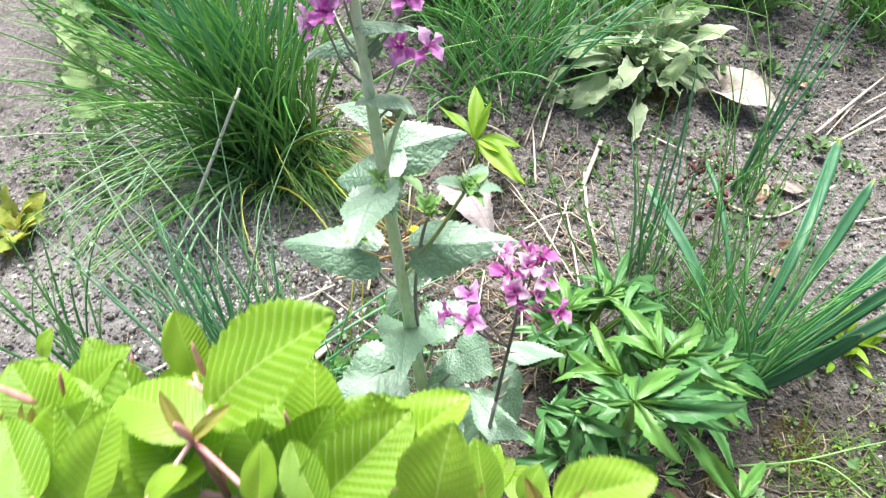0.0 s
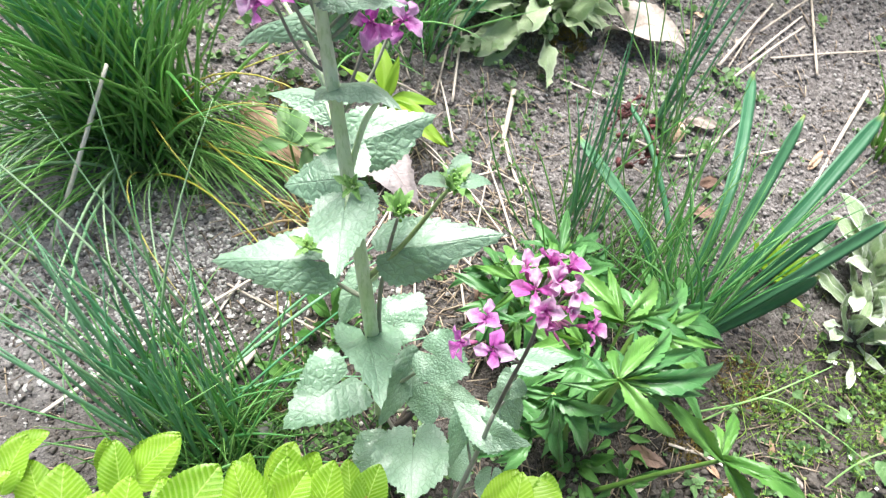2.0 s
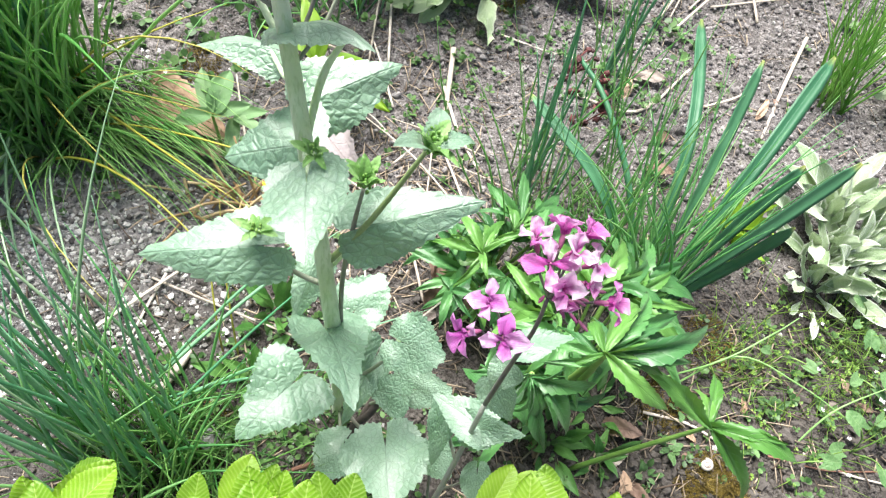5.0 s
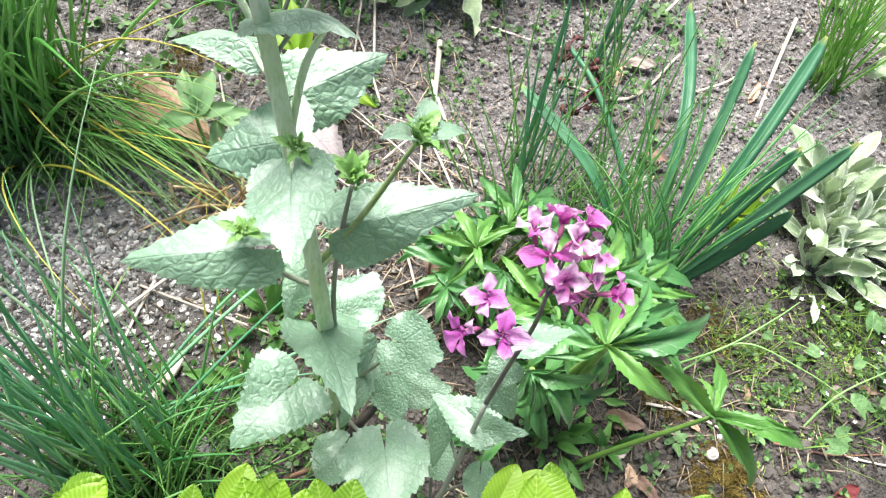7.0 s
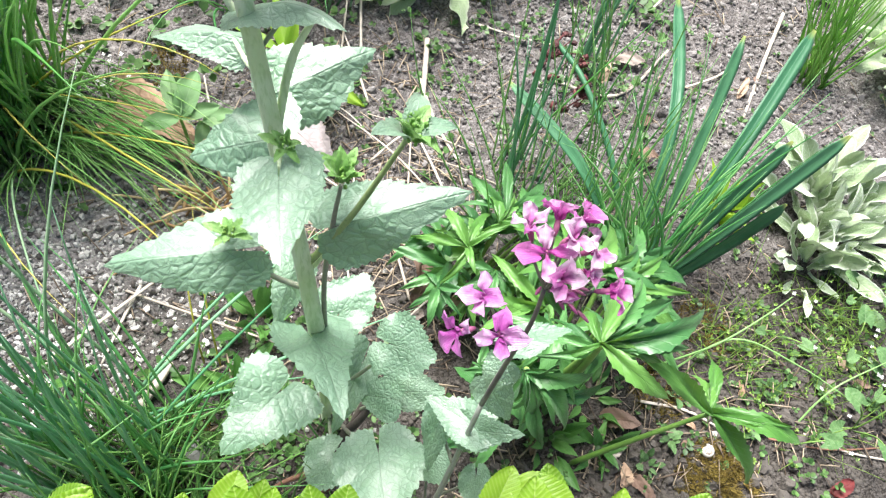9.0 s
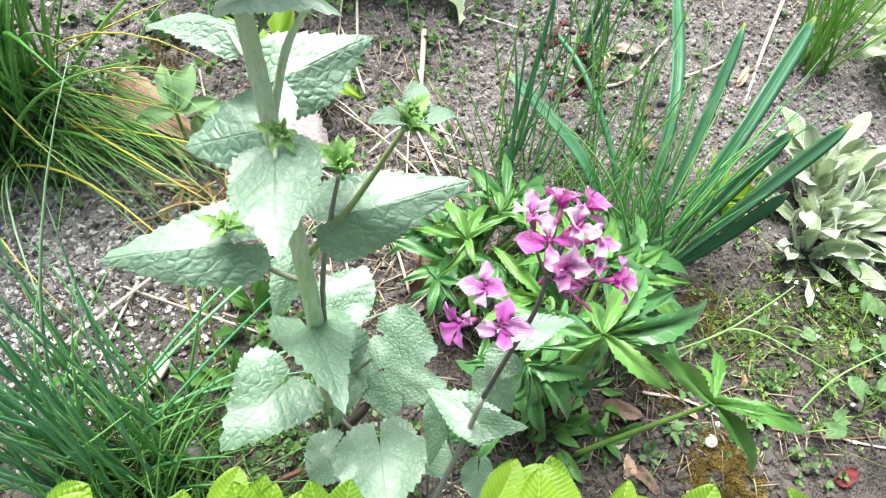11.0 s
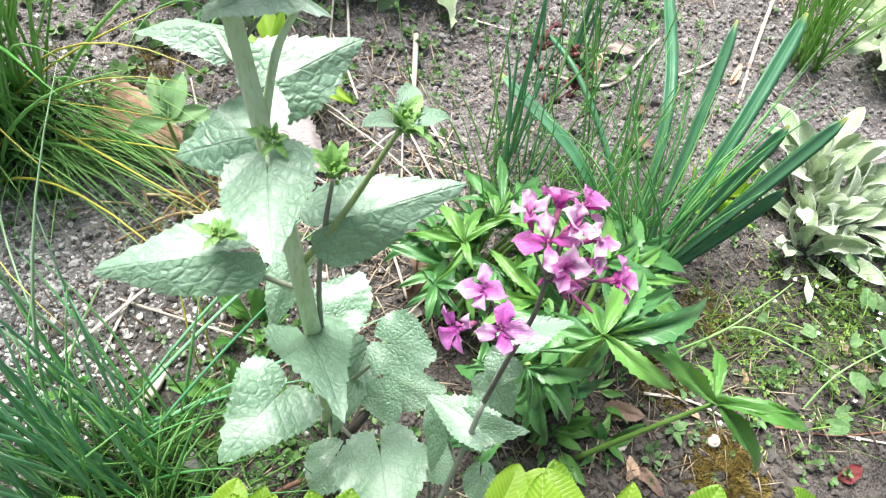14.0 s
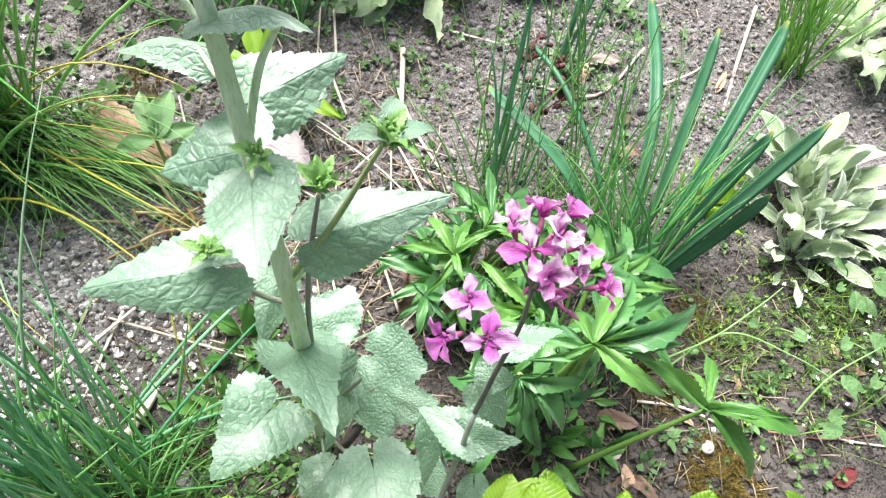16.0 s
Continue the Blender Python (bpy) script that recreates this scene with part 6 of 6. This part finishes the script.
LEAVES_B = (((-0.068, 0.102, 0.596), (-0.082, 0.120, 0.597)), ((-0.088, 0.127, 0.566), (-0.102, 0.142, 0.576)), ((-0.097, 0.153, 0.524), (-0.110, 0.168, 0.534)), ((-0.118, 0.136, 0.551), (-0.103, 0.150, 0.558)),
            ((-0.042, 0.104, 0.595), (-0.033, 0.111, 0.598)), ((-0.095, 0.138, 0.550), (-0.078, 0.156, 0.559)), ((-0.201, 0.235, 0.214), (-0.167, 0.262, 0.231)), ((-0.208, 0.243, 0.217), (-0.213, 0.262, 0.237)),
            ((-0.275, 0.255, 0.228), (-0.250, 0.270, 0.235)), ((-0.243, 0.222, 0.250), (-0.250, 0.248, 0.259)), ((-0.223, 0.215, 0.250), (-0.226, 0.240, 0.258)), ((-0.100, 0.195, 0.322), (-0.113, 0.221, 0.330)))
LEAVES_C = (((-0.133, 0.198, 0.322), (-0.129, 0.219, 0.338)), ((-0.089, 0.210, 0.258), (-0.092, 0.238, 0.274)), ((-0.086, 0.208, 0.258), (-0.073, 0.232, 0.274)), ((-0.055, 0.206, 0.212), (-0.057, 0.235, 0.223)),
            ((-0.047, 0.204, 0.213), (-0.035, 0.229, 0.226)), ((0.033, 0.189, 0.240), (0.055, 0.213, 0.245)), ((0.066, 0.179, 0.240), (0.073, 0.209, 0.251)), ((0.052, 0.203, 0.245), (0.080, 0.177, 0.250)),
            ((0.093, 0.165, 0.243), (0.109, 0.185, 0.256)), ((0.136, 0.152, 0.243), (0.156, 0.169, 0.257)), ((0.112, 0.155, 0.243), (0.112, 0.176, 0.254)), ((0.208, 0.134, 0.235), (0.203, 0.155, 0.247)))
LEAVES_D = (((-0.139, 0.235, 0.155), (-0.132, 0.257, 0.166)), ((-0.113, 0.232, 0.168), (-0.097, 0.260, 0.176)), ((-0.095, 0.226, 0.170), (-0.082, 0.250, 0.182)), ((-0.219, 0.272, 0.124), (-0.193, 0.279, 0.136)),
            ((-0.191, 0.187, 0.335), (-0.191, 0.225, 0.349)), ((-0.268, 0.229, 0.272), (-0.252, 0.239, 0.273)), ((-0.260, 0.243, 0.257), (-0.251, 0.263, 0.262)), ((-0.175, 0.185, 0.347), (-0.169, 0.209, 0.354)),
            ((-0.192, 0.227, 0.265), (-0.195, 0.252, 0.272)), ((-0.185, 0.232, 0.257), (-0.158, 0.252, 0.264)), ((-0.143, 0.184, 0.338), (-0.115, 0.216, 0.351)), ((-0.101, 0.182, 0.340), (-0.109, 0.216, 0.351)))
LEAVES_E = (((-0.098, 0.190, 0.299), (-0.076, 0.216, 0.309)), ((-0.140, 0.188, 0.306), (-0.154, 0.219, 0.315)), ((-0.220, 0.190, 0.323), (-0.234, 0.216, 0.330)), ((-0.088, 0.191, 0.267), (-0.091, 0.230, 0.281)),
            ((-0.169, 0.188, 0.315), (-0.166, 0.220, 0.326)), ((-0.198, 0.186, 0.345), (-0.201, 0.210, 0.352)), ((-0.073, 0.188, 0.278), (-0.062, 0.223, 0.291)), ((0.001, 0.165, 0.418), (-0.013, 0.177, 0.418)),
            ((0.034, 0.176, 0.314), (0.042, 0.201, 0.322)), ((-0.129, 0.190, 0.286), (-0.136, 0.219, 0.294)))
for k, (b, t) in enumerate(LEAVES_A + LEAVES_B + LEAVES_C + LEAVES_D + LEAVES_E):
    beam_leaf(b, t, (rng.uniform(-0.3, 0.3), rng.uniform(-0.2, 0.5), 1), k)
for k in range(170):
    s = rng.choice(shoots if k < 110 else shoots[:7])
    p = s[rng.randint(len(s) // 2, len(s) - 3)]
    a = rng.uniform(0, 6.283)
    b = p + Vector((math.cos(a) * 0.012, math.sin(a) * 0.008 - 0.006, 0.0))
    beam_leaf(b, b + Vector((math.cos(a) * 0.03, math.sin(a) * 0.014 - 0.006, rng.uniform(-0.006, 0.008))), (rng.uniform(-0.4, 0.4), rng.uniform(-0.3, 0.4), 1), k)


# grey stone half sunk at the foot of the chives
def rock(centre, size, seed, label):
    bm = bmesh.new()
    bmesh.ops.create_icosphere(bm, subdivisions=3, radius=1.0)
    for v in bm.verts:
        v.co *= 1 + 0.3 * noise.noise(v.co * 1.3 + Vector((seed, 0, 0))) + 0.08 * noise.noise(v.co * 5)
        v.co = Vector((v.co.x, v.co.y * 0.75, v.co.z * 0.6)) * size
    ob = new("stone", mesh_of(bm, plain_material("grey_stone", (0.24, 0.24, 0.23), (0.45, 0.44, 0.42), 70.0, 0.8, 0.6, 0.001)))
    ob.matrix_basis = pose(*centre, 0, 0, seed * 40)
    return tagged(ob, label, "stone")


rock((-0.143, 0.307, 0.006), 0.013, 2, "small pale grey stone half sunk in soil")
moss((-0.15, 0.325), 0.03, 900, "golden moss at the foot of chives", 6)

# fresh leaves filling the top of the hedge
fill = random.Random(31)
for k in range(46):
    y = fill.uniform(0.103, 0.13)
    b = Vector((fill.uniform(-0.1, 0.02), y, fill.uniform(0.53, 0.583) - 1.7 * (y - 0.115)))
    beam_leaf(b, b + Vector((fill.uniform(-0.8, 0.8), fill.uniform(0.3, 0.9), fill.uniform(0.1, 0.5))) * fill.uniform(0.03, 0.042), (fill.uniform(-0.3, 0.3), fill.uniform(-0.5, 0.3), 1), k)

# rosy scales that still clasp the opening shoots
for base, way, size in (((-0.088, 0.130, 0.578), (-0.5, 0.1, 0.5), 0.013), ((-0.084, 0.134, 0.574), (0.2, 0.3, 0.8), 0.011), ((-0.037, 0.135, 0.592), (0.0, 0.3, 1.0), 0.014), ((-0.033, 0.131, 0.588), (-0.7, 0.2, 0.6), 0.01), ((-0.019, 0.128, 0.563), (-0.1, 0.4, 0.9), 0.013), ((0.039, 0.122, 0.545), (0.0, 0.4, 0.9), 0.009), ((-0.066, 0.14, 0.57), (0.1, 0.4, 0.9), 0.012)):
    b, w = Vector(base), Vector(way).normalized()
    bm = bmesh.new()
    tube(bm, [b + w * size * k for k in (0, 0.2, 0.5, 0.8, 1.0)], (0.0004, 0.0009, 0.001, 0.0006, 0.0002), 7, 0.6)
    part("bud_scale", bm, HORNBEAM_BUD, hedge, "rosy bud scale")

# narrow reddish young leaves at the shoots' tips
red_leaf = leaf_mesh(HORNBEAM_RED, "oval", 0.3, 0.7, 0.3, 0.04, 0.0, 0.02, 48, 6, pleat=0.028, wild=0.02, seed=190)
for k, s in enumerate(shoots):
    for side in (1, -1):
        b = s[-1] + Vector((0.001 * side, 0, 0.002))
        hang("young_leaf", red_leaf, hedge, aim(b, b + Vector((fill.uniform(0.1, 0.6) * side, fill.uniform(0.2, 0.7), fill.uniform(0.3, 0.7))).normalized() * fill.uniform(0.009, 0.015), (fill.uniform(-0.5, 0.5), -0.3, 1)))
